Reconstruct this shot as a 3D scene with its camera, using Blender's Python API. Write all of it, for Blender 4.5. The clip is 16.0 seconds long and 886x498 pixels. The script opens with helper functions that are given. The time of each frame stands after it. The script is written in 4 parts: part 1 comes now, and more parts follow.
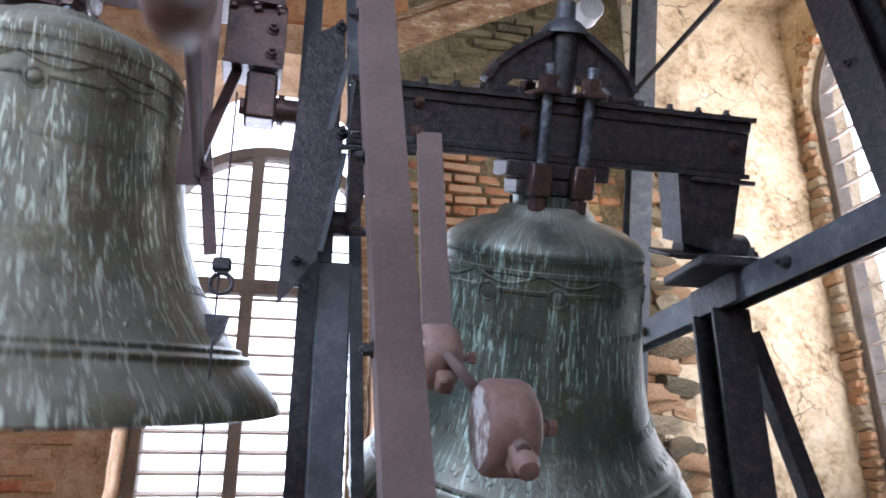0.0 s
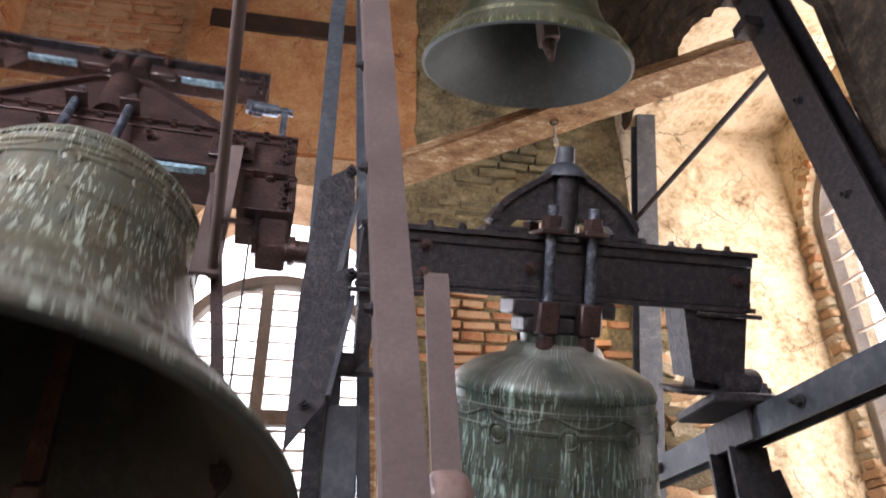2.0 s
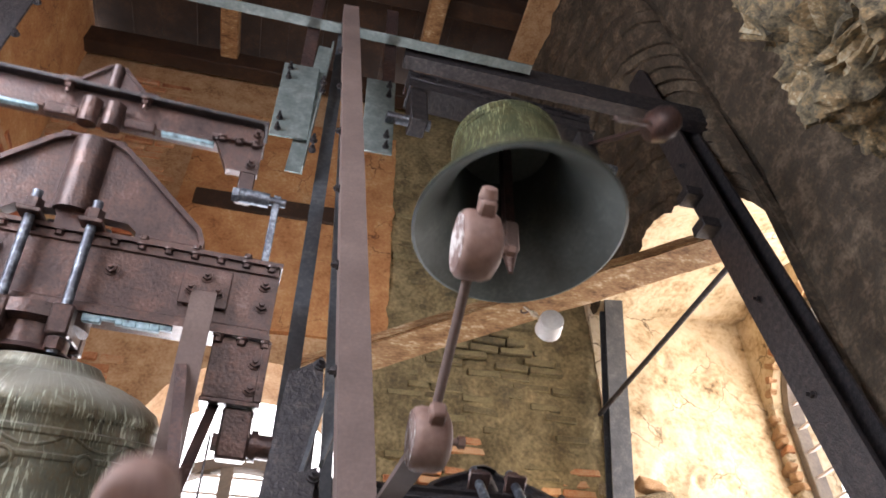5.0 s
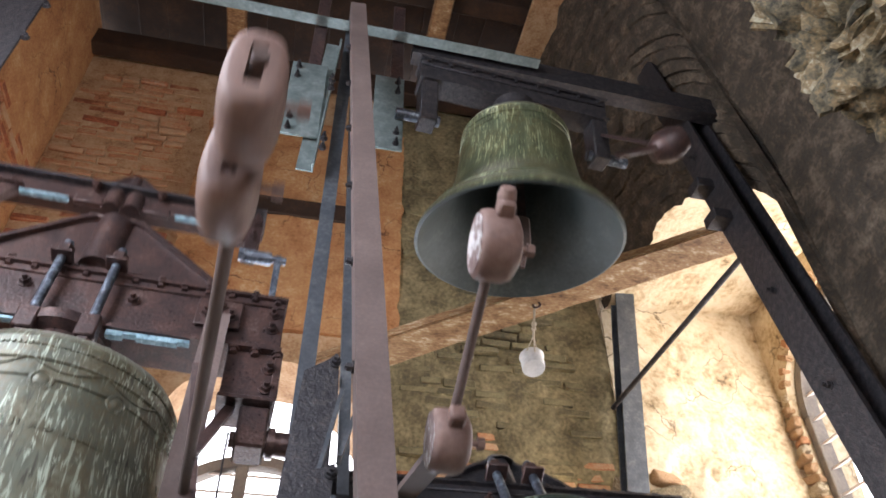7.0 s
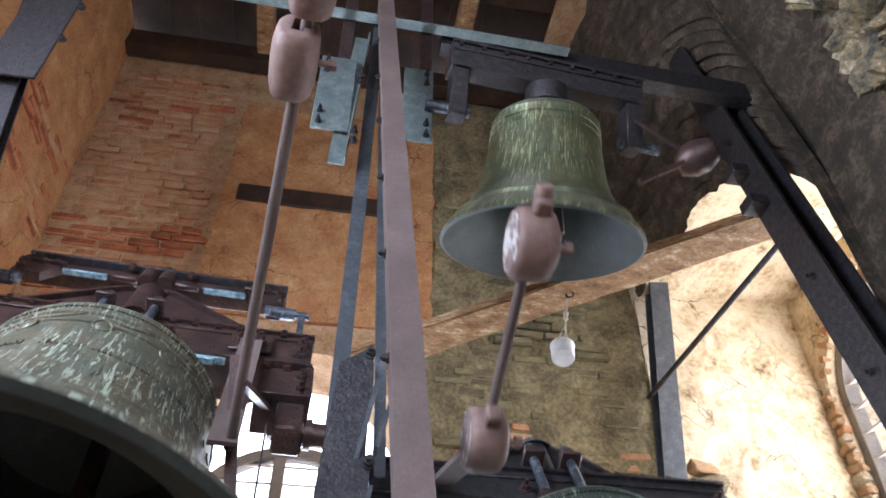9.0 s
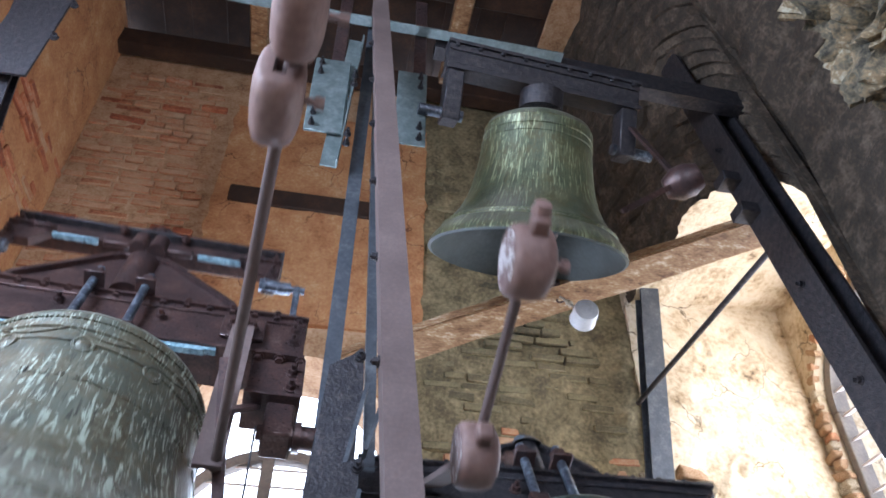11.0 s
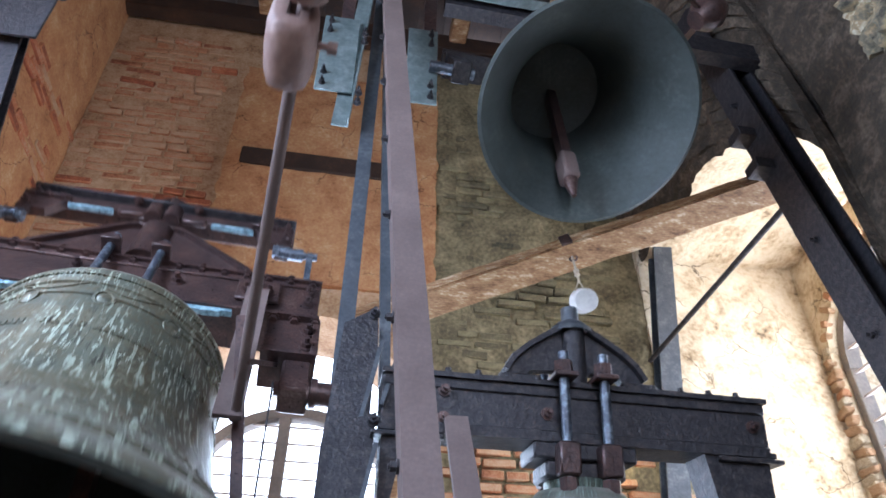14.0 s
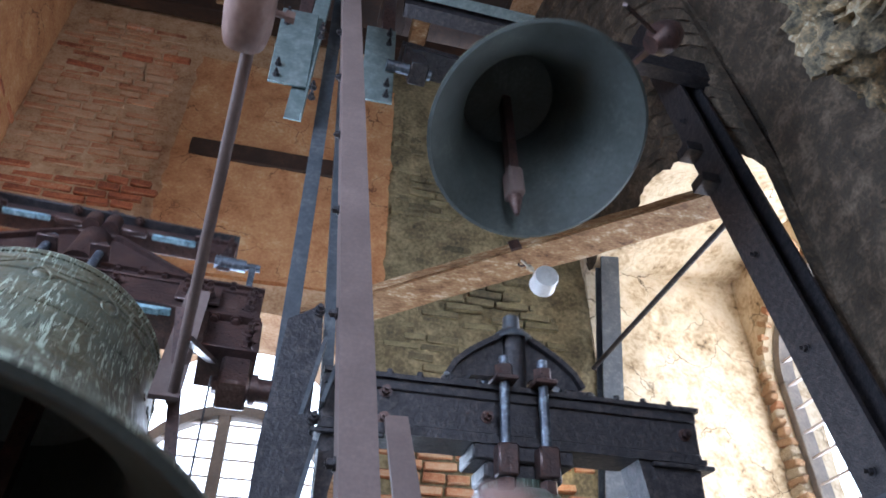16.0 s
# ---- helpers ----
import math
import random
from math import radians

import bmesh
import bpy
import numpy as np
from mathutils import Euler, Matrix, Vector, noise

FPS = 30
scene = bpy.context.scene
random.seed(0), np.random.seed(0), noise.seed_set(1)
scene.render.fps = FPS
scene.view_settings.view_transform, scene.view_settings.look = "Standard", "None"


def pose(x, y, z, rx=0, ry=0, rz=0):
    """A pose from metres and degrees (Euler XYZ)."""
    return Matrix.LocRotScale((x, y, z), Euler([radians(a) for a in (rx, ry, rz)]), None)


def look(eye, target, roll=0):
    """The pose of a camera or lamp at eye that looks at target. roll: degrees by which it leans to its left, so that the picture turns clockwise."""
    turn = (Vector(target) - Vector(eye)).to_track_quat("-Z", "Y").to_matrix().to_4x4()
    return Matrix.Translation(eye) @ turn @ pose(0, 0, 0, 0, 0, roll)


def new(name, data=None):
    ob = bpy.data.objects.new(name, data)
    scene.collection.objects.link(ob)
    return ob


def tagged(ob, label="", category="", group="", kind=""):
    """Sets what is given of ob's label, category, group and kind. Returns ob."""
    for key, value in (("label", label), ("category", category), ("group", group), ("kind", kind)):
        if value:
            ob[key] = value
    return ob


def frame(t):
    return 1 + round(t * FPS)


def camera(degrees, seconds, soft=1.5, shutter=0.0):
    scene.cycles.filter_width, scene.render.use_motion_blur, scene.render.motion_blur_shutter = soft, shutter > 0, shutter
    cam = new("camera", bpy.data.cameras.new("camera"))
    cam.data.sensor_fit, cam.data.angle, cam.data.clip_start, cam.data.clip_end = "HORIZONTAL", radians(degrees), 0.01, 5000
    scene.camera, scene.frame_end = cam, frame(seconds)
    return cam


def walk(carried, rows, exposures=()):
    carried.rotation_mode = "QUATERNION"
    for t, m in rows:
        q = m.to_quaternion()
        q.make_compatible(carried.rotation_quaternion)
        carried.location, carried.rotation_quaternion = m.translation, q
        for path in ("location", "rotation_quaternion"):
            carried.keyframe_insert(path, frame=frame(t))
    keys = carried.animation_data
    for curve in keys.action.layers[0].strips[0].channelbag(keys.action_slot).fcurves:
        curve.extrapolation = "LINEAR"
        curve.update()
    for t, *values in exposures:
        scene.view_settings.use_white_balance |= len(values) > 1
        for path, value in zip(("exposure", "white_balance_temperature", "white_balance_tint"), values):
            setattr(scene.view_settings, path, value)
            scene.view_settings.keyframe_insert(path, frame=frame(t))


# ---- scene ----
cam = camera(62.8, 16.0, 1.7, 0.5)
PATH = [
    (0, (0.031, 0.0, 1.709), (0.411, 1.845, 2.381), -0.2),
    (0.5, (0.018, -0.005, 1.718), (0.33, 1.843, 2.415), -0.2),
    (1, (0.012, -0.01, 1.748), (0.281, 1.825, 2.496), 0.2),
    (1.5, (0.015, -0.031, 1.758), (0.307, 1.751, 2.619), 0.1),
    (2, (0.026, -0.041, 1.769), (0.36, 1.683, 2.726), -0.6),
    (2.5, (0.03, -0.055, 1.786), (0.388, 1.623, 2.814), -1.1),
    (3, (0.025, -0.065, 1.809), (0.402, 1.558, 2.914), -1.2),
    (3.5, (0.013, -0.072, 1.82), (0.394, 1.494, 3.003), -0.8),
    (4, (0.013, -0.08, 1.83), (0.386, 1.433, 3.083), -0.7),
    (4.5, (0.017, -0.087, 1.835), (0.381, 1.378, 3.147), -0.7),
    (4.7, (0.019, -0.098, 1.835), (0.379, 1.351, 3.165), -0.8),
    (7, (0.002, -0.09, 1.832), (0.341, 1.37, 3.156), -1.2),
    (7.5, (-0.006, -0.087, 1.83), (0.309, 1.379, 3.154), -1.3),
    (8, (-0.011, -0.082, 1.829), (0.276, 1.392, 3.149), -0.9),
    (8.5, (-0.008, -0.087, 1.827), (0.259, 1.398, 3.14), -0.4),
    (9, (-0.002, -0.088, 1.828), (0.256, 1.402, 3.136), -0.0),
    (11.5, (-0.005, -0.088, 1.83), (0.278, 1.391, 3.146), 0.1),
    (12, (-0.009, -0.078, 1.821), (0.266, 1.41, 3.128), 0.3),
    (12.5, (-0.011, -0.073, 1.816), (0.255, 1.434, 3.103), 0.7),
    (13, (-0.009, -0.074, 1.812), (0.25, 1.455, 3.075), 0.7),
    (13.5, (-0.009, -0.079, 1.815), (0.249, 1.467, 3.057), 0.6),
    (14, (-0.005, -0.083, 1.816), (0.255, 1.468, 3.051), 0.4),
    (14.5, (0.008, -0.081, 1.819), (0.281, 1.468, 3.054), 0.4),
    (15, (0.023, -0.078, 1.82), (0.334, 1.463, 3.056), 0.2),
    (15.5, (0.03, -0.078, 1.82), (0.389, 1.451, 3.059), -0.1),
    (16, (0.008, -0.071, 1.812), (0.396, 1.446, 3.055), -0.3),
]
walk(cam, [(t, look(eye, target, roll)) for t, eye, target, roll in PATH],
     [(0, 0.12, 5700, 18), (0.4, -0.3, 5900, 20), (0.8, -0.2, 6100, 22), (1.5, 0.05, 6500, 22), (2, 0.3, 6600, 22), (2.5, 0.3, 6600, 20), (4, 0.42, 6900, 20), (8, 0.5, 6100, 14), (12.5, 0.58, 5300, 14), (14, 0.6, 5300, 13), (16, 0.35, 5300, 12)])

# ---- light ----
world = bpy.data.worlds.new("sky")
scene.world = world
world.use_nodes = True
wn = world.node_tree.nodes
sky = wn.new("ShaderNodeTexSky")
sky.sky_type = "NISHITA"
sky.sun_disc = False
sky.sun_elevation = radians(50)
sky.sun_rotation = radians(200)
wn["Background"].inputs[1].default_value = 0.12
world.node_tree.links.new(sky.outputs[0], wn["Background"].inputs[0])
sun_data = bpy.data.lights.new("sun", "SUN")
sun_data.energy, sun_data.angle, sun_data.color = 3.0, radians(0.5), (1.0, 0.93, 0.82)
sun = new("sun", sun_data)
sun.matrix_world = look((-3, -7, 12), (0, 0, 0))


def window_light(name, at, toward, w, h, watts, color=(0.9, 0.95, 1.0)):
    """Daylight that comes in through an opening."""
    d = bpy.data.lights.new(name, "AREA")
    d.shape, d.size, d.size_y, d.energy, d.color = "RECTANGLE", w, h, watts, color
    ob = new(name, d)
    ob.matrix_world = look(at, toward)
    return ob


window_light("daylight_left", (-2.15, 0.2, 3.9), (-0.4, 1.6, 2.7), 1.3, 2.2, 126, (0.84, 0.92, 1.0))
window_light("daylight_front", (0.35, -1.75, 3.6), (0.2, 2, 3.0), 1.5, 2.2, 34, (0.97, 0.98, 1.0))
window_light("daylight_right", (3.14, 2.75, 3.6), (2.0, 3.0, 3.6), 1.3, 3.0, 52, (1.0, 0.96, 0.9))
window_light("daylight_back", (-0.17, 4.0, 2.5), (-0.17, 0, 2.6), 1.0, 2.2, 40, (0.8, 0.91, 1.0))

# ---- materials ----


def material(name, colors, rough=0.7, metal=0.0, scale=6.0, fine=60.0, bump=0.3, stretch=(1, 1, 1), island=0.0, coord="Object", bumpdist=0.01):
    """Colours mixed by noise at two sizes, with a fine relief. colors: (position, rgb) stops."""
    m = bpy.data.materials.new(name)
    m.use_nodes = True
    nt = m.node_tree
    n, l = nt.nodes, nt.links
    bsdf = n["Principled BSDF"]
    tc = n.new("ShaderNodeTexCoord")
    mp = n.new("ShaderNodeMapping")
    mp.inputs["Scale"].default_value = stretch
    l.new(tc.outputs[coord], mp.inputs[0])
    a = n.new("ShaderNodeTexNoise")
    a.inputs["Scale"].default_value, a.inputs["Detail"].default_value, a.inputs["Roughness"].default_value = scale, 8, 0.62
    b = n.new("ShaderNodeTexNoise")
    b.inputs["Scale"].default_value, b.inputs["Detail"].default_value = fine, 6
    l.new(mp.outputs[0], a.inputs[0])
    l.new(mp.outputs[0], b.inputs[0])
    mix = n.new("ShaderNodeMath")
    mix.operation = "MULTIPLY_ADD"
    mix.inputs[1].default_value = 0.35
    l.new(b.outputs[0], mix.inputs[0])
    sub = n.new("ShaderNodeMath")
    sub.operation = "MULTIPLY"
    sub.inputs[1].default_value = 0.65
    l.new(a.outputs[0], sub.inputs[0])
    l.new(sub.outputs[0], mix.inputs[2])
    fac = mix
    if island:
        info = n.new("ShaderNodeObjectInfo")
        geo = n.new("ShaderNodeNewGeometry")
        both = n.new("ShaderNodeMath")
        both.operation = "ADD"
        l.new(info.outputs["Random"], both.inputs[0])
        l.new(geo.outputs["Random Per Island"], both.inputs[1])
        fr = n.new("ShaderNodeMath")
        fr.operation = "FRACT"
        l.new(both.outputs[0], fr.inputs[0])
        off = n.new("ShaderNodeMath")
        off.operation = "MULTIPLY_ADD"
        off.inputs[1].default_value = island
        l.new(fr.outputs[0], off.inputs[0])
        cen = n.new("ShaderNodeMath")
        cen.operation = "SUBTRACT"
        cen.inputs[1].default_value = island / 2
        l.new(mix.outputs[0], cen.inputs[0])
        l.new(cen.outputs[0], off.inputs[2])
        fac = off
    ramp = n.new("ShaderNodeValToRGB")
    while len(ramp.color_ramp.elements) < len(colors):
        ramp.color_ramp.elements.new(0.5)
    for e, (p, c) in zip(ramp.color_ramp.elements, colors):
        e.position, e.color = p, (*c, 1)
    l.new(fac.outputs[0], ramp.inputs[0])
    l.new(ramp.outputs[0], bsdf.inputs["Base Color"])
    bsdf.inputs["Metallic"].default_value = metal
    rr = n.new("ShaderNodeMapRange")
    rr.inputs["To Min"].default_value, rr.inputs["To Max"].default_value = max(rough - 0.18, 0.05), min(rough + 0.18, 1)
    l.new(b.outputs[0], rr.inputs[0])
    l.new(rr.outputs[0], bsdf.inputs["Roughness"])
    bp = n.new("ShaderNodeBump")
    bp.inputs["Strength"].default_value, bp.inputs["Distance"].default_value = bump, bumpdist
    l.new(fac.outputs[0], bp.inputs["Height"])
    l.new(bp.outputs[0], bsdf.inputs["Normal"])
    return m


def bronze_material(name, base, streak, dark):
    """Weathered bell bronze: a dull green brown with pale verdigris streaks that run down the bell."""
    wash = [0.55 * p + 0.45 * q for p, q in zip(base, streak)]
    brown = [0.9 * p * q for p, q in zip(base, (1.2, 0.95, 0.75))]
    m = material(name, [(0.34, dark), (0.46, base), (0.54, brown), (0.72, wash)], 0.42, 0.3, 9, 85, 0.5)
    nt = m.node_tree
    n, l = nt.nodes, nt.links
    bsdf = n["Principled BSDF"]
    old = bsdf.inputs["Base Color"].links[0].from_socket
    tc = n.new("ShaderNodeTexCoord")
    flat, unit, rise, mp = (n.new("ShaderNodeVectorMath") for k in range(4))
    flat.operation, unit.operation, rise.operation, mp.operation = "MULTIPLY", "NORMALIZE", "MULTIPLY", "MULTIPLY_ADD"
    flat.inputs[1].default_value, rise.inputs[1].default_value, mp.inputs[1].default_value = (1, 1, 0), (0, 0, 5.0), (64, 64, 0)
    l.new(tc.outputs["Object"], flat.inputs[0])
    l.new(tc.outputs["Object"], rise.inputs[0])
    l.new(flat.outputs[0], unit.inputs[0])
    l.new(unit.outputs[0], mp.inputs[0])
    l.new(rise.outputs[0], mp.inputs[2])
    big = n.new("ShaderNodeTexNoise")
    big.inputs["Scale"].default_value, big.inputs["Detail"].default_value = 5.0, 4
    l.new(tc.outputs["Object"], big.inputs[0])

    def runs(across, along, lo, hi, much, color, under, gate_lo, gate_hi):
        """Marks drawn out down the bell, gathered in patches."""
        vec = n.new("ShaderNodeVectorMath")
        vec.operation = "MULTIPLY"
        vec.inputs[1].default_value = (across / 64, across / 64, along / 5)
        l.new(mp.outputs[0], vec.inputs[0])
        st = n.new("ShaderNodeTexNoise")
        st.inputs["Scale"].default_value, st.inputs["Detail"].default_value, st.inputs["Roughness"].default_value, st.inputs["Distortion"].default_value = 1.0, 3, 0.6, 0.35
        l.new(vec.outputs[0], st.inputs[0])
        edge, gate = n.new("ShaderNodeMapRange"), n.new("ShaderNodeMapRange")
        edge.inputs["From Min"].default_value, edge.inputs["From Max"].default_value, edge.inputs["To Max"].default_value = lo, hi, much
        gate.inputs["From Min"].default_value, gate.inputs["From Max"].default_value = gate_lo, gate_hi
        l.new(st.outputs[0], edge.inputs[0])
        l.new(big.outputs[0], gate.inputs[0])
        k = n.new("ShaderNodeMath")
        k.operation = "MULTIPLY"
        l.new(edge.outputs[0], k.inputs[0])
        l.new(gate.outputs[0], k.inputs[1])
        mixed = n.new("ShaderNodeMix")
        mixed.data_type = "RGBA"
        l.new(k.outputs[0], mixed.inputs["Factor"])
        l.new(under, mixed.inputs["A"])
        mixed.inputs["B"].default_value = (*color, 1)
        return mixed.outputs["Result"]

    look_now = runs(9, 2.0, 0.46, 0.66, 0.45, wash, old, 0.3, 0.6)
    look_now = runs(40, 11, 0.585, 0.605, 0.85, dark, look_now, 0.44, 0.54)
    look_now = runs(44, 17, 0.57, 0.61, 0.85, streak, look_now, 0.36, 0.5)
    look_now = runs(24, 6, 0.61, 0.65, 0.9, streak, look_now, 0.36, 0.5)
    # dust that lies on the crown
    sep = n.new("ShaderNodeSeparateXYZ")
    l.new(tc.outputs["Normal"], sep.inputs[0])
    dr = n.new("ShaderNodeMapRange")
    dr.inputs["From Min"].default_value, dr.inputs["From Max"].default_value, dr.inputs["To Max"].default_value = 0.3, 0.75, 0.85
    l.new(sep.outputs["Z"], dr.inputs[0])
    dm = n.new("ShaderNodeMath")
    dm.operation = "MULTIPLY"
    l.new(dr.outputs[0], dm.inputs[0])
    spot = n.new("ShaderNodeMapRange")
    spot.inputs["From Min"].default_value, spot.inputs["From Max"].default_value = 0.3, 0.6
    l.new(big.outputs[0], spot.inputs[0])
    l.new(spot.outputs[0], dm.inputs[1])
    dust = n.new("ShaderNodeMix")
    dust.data_type = "RGBA"
    l.new(dm.outputs[0], dust.inputs["Factor"])
    l.new(look_now, dust.inputs["A"])
    dust.inputs["B"].default_value = (0.28, 0.275, 0.24, 1)
    l.new(dust.outputs["Result"], bsdf.inputs["Base Color"])
    return m


BRONZE_A = bronze_material("bronze_brown_green", (0.1, 0.104, 0.078), (0.46, 0.52, 0.42), (0.05, 0.048, 0.036))
BRONZE_B = bronze_material("bronze_dark_green", (0.062, 0.084, 0.07), (0.36, 0.5, 0.44), (0.034, 0.044, 0.04))
BRONZE_C = bronze_material("bronze_mossy_green", (0.085, 0.1, 0.058), (0.36, 0.4, 0.23), (0.042, 0.052, 0.028))
INNER = material("bronze_inside", [(0.3, (0.02, 0.027, 0.025)), (0.55, (0.058, 0.072, 0.07)), (0.75, (0.12, 0.14, 0.13))], 0.62, 0.1, 4, 60, 0.2)
RUST = material("rusty_painted_steel", [(0.32, (0.034, 0.023, 0.023)), (0.47, (0.066, 0.043, 0.042)), (0.58, (0.102, 0.058, 0.05)), (0.7, (0.18, 0.135, 0.125))], 0.34, 0.4, 12, 105, 0.9, bumpdist=0.006)
DARKSTEEL = material("dark_steel", [(0.32, (0.022, 0.022, 0.026)), (0.5, (0.044, 0.042, 0.048)), (0.68, (0.1, 0.085, 0.082))], 0.45, 0.5, 40, 120, 1.0, bumpdist=0.007)
PINKSTEEL = material("red_oxide_steel", [(0.3, (0.085, 0.06, 0.055)), (0.5, (0.13, 0.093, 0.085)), (0.7, (0.185, 0.135, 0.125))], 0.78, 0.0, 5, 110, 0.3)
BLUESTEEL = material("blue_grey_steel", [(0.3, (0.035, 0.04, 0.05)), (0.52, (0.075, 0.085, 0.1)), (0.72, (0.16, 0.17, 0.18))], 0.5, 0.3, 12, 70, 0.35)
GALV = material("galvanised_steel", [(0.3, (0.09, 0.115, 0.115)), (0.52, (0.17, 0.21, 0.21)), (0.72, (0.29, 0.33, 0.33))], 0.5, 0.5, 14, 60, 0.15)
BRIGHT = material("bare_steel", [(0.34, (0.045, 0.05, 0.065)), (0.5, (0.1, 0.115, 0.145)), (0.64, (0.32, 0.38, 0.45))], 0.4, 0.6, 26, 70, 0.3)
WORNBLUE = material("worn_pale_blue_paint", [(0.34, (0.06, 0.075, 0.085)), (0.48, (0.2, 0.33, 0.39)), (0.66, (0.42, 0.58, 0.66))], 0.45, 0.2, 30, 80, 0.5)
WEIGHT = material("red_oxide_weight", [(0.3, (0.12, 0.066, 0.054)), (0.5, (0.2, 0.125, 0.106)), (0.7, (0.29, 0.2, 0.17))], 0.62, 0.0, 9, 60, 0.6)
PLANK = material("weathered_pine", [(0.34, (0.1, 0.048, 0.02)), (0.46, (0.28, 0.15, 0.066)), (0.55, (0.38, 0.235, 0.115)), (0.63, (0.6, 0.48, 0.33))], 0.7, 0.0, 11, 55, 0.6, (0.8, 1.6, 4))
TIMBER = material("old_roof_timber", [(0.3, (0.014, 0.007, 0.004)), (0.5, (0.036, 0.017, 0.009)), (0.7, (0.085, 0.04, 0.02))], 0.8, 0.0, 5, 50, 0.5)
BRICK = material("lime_smeared_brick", [(0.3, (0.2, 0.06, 0.025)), (0.43, (0.4, 0.17, 0.075)), (0.58, (0.46, 0.28, 0.155)), (0.75, (0.52, 0.38, 0.24))], 0.9, 0.0, 7, 70, 0.6, island=0.22)
MORTAR = material("lime_mortar", [(0.34, (0.2, 0.1, 0.045)), (0.46, (0.38, 0.22, 0.11)), (0.56, (0.46, 0.3, 0.17)), (0.7, (0.56, 0.42, 0.27))], 0.95, 0.0, 8, 60, 0.9)
STONE = material("rubble_stone", [(0.36, (0.035, 0.03, 0.02)), (0.46, (0.13, 0.11, 0.07)), (0.54, (0.25, 0.18, 0.095)), (0.64, (0.45, 0.41, 0.3))], 0.9, 0.0, 14, 80, 1.0, island=0.15)
DARKSTONE = material("dark_stone", [(0.3, (0.022, 0.018, 0.014)), (0.5, (0.062, 0.046, 0.031)), (0.68, (0.19, 0.145, 0.1))], 0.9, 0.0, 9, 50, 1.0, bumpdist=0.04)
PLASTER = material("old_cream_plaster", [(0.33, (0.13, 0.09, 0.05)), (0.4, (0.4, 0.29, 0.165)), (0.5, (0.59, 0.475, 0.315)), (0.68, (0.73, 0.64, 0.48))], 0.9, 0.0, 5, 30, 1.0, bumpdist=0.022)


def cracked(m, scale, color):
    """Thin wandering cracks in a plaster."""
    nt = m.node_tree
    n, l = nt.nodes, nt.links
    bsdf = n["Principled BSDF"]
    old = bsdf.inputs["Base Color"].links[0].from_socket
    tc = n.new("ShaderNodeTexCoord")
    nz = n.new("ShaderNodeTexNoise")
    nz.inputs["Scale"].default_value, nz.inputs["Detail"].default_value = 5.0, 6
    l.new(tc.outputs["Object"], nz.inputs[0])
    warp = n.new("ShaderNodeVectorMath")
    warp.operation = "MULTIPLY_ADD"
    warp.inputs[1].default_value = (0.35, 0.35, 0.35)
    l.new(nz.outputs["Color"], warp.inputs[0])
    l.new(tc.outputs["Object"], warp.inputs[2])
    vo = n.new("ShaderNodeTexVoronoi")
    vo.feature = "DISTANCE_TO_EDGE"
    vo.inputs["Scale"].default_value = scale
    l.new(warp.outputs[0], vo.inputs["Vector"])
    line = n.new("ShaderNodeMapRange")
    line.inputs["From Min"].default_value, line.inputs["From Max"].default_value = 0.002, 0.016
    line.inputs["To Min"].default_value, line.inputs["To Max"].default_value = 1, 0
    l.new(vo.outputs["Distance"], line.inputs[0])
    patch = n.new("ShaderNodeTexNoise")
    patch.inputs["Scale"].default_value = 2.2
    l.new(tc.outputs["Object"], patch.inputs[0])
    gate = n.new("ShaderNodeMapRange")
    gate.inputs["From Min"].default_value, gate.inputs["From Max"].default_value = 0.45, 0.6
    l.new(patch.outputs[0], gate.inputs[0])
    both = n.new("ShaderNodeMath")
    both.operation = "MULTIPLY"
    l.new(line.outputs[0], both.inputs[0])
    l.new(gate.outputs[0], both.inputs[1])
    mx = n.new("ShaderNodeMix")
    mx.data_type = "RGBA"
    l.new(both.outputs[0], mx.inputs["Factor"])
    l.new(old, mx.inputs["A"])
    mx.inputs["B"].default_value = (*color, 1)
    l.new(mx.outputs["Result"], bsdf.inputs["Base Color"])


cracked(PLASTER, 2.6, (0.1, 0.065, 0.035))
LOUVRE = material("louvre_wood", [(0.3, (0.5, 0.42, 0.37)), (0.6, (0.72, 0.64, 0.58))], 0.7, 0.0, 6, 60, 0.2)
FRAMEWOOD = material("window_frame_wood", [(0.3, (0.12, 0.1, 0.085)), (0.6, (0.26, 0.22, 0.18))], 0.7, 0.0, 6, 60, 0.2)
FLAKE = material("flaking_paint", [(0.4, (0.16, 0.1, 0.09)), (0.5, (0.24, 0.17, 0.16)), (0.56, (0.62, 0.6, 0.6))], 0.6, 0.0, 18, 60, 0.4)
ROPE = material("frayed_rope", [(0.3, (0.35, 0.3, 0.22)), (0.6, (0.6, 0.53, 0.42))], 0.9, 0.0, 30, 90, 0.4)
ENAMEL = material("white_enamel", [(0.3, (0.5, 0.5, 0.5)), (0.6, (0.72, 0.72, 0.72))], 0.4, 0.0, 12, 60, 0.1)
def glow_material(name, color, strength):
    m = bpy.data.materials.new(name)
    m.use_nodes = True
    n = m.node_tree.nodes
    e = n.new("ShaderNodeEmission")
    e.inputs[0].default_value, e.inputs[1].default_value = (*color, 1), strength
    m.node_tree.links.new(e.outputs[0], n["Material Output"].inputs[0])
    return m


BULBGLOW = glow_material("lit_bulb", (1.0, 0.78, 0.45), 40.0)
SKYGLOW = glow_material("hazy_sky", (0.95, 0.97, 1.0), 4.0)
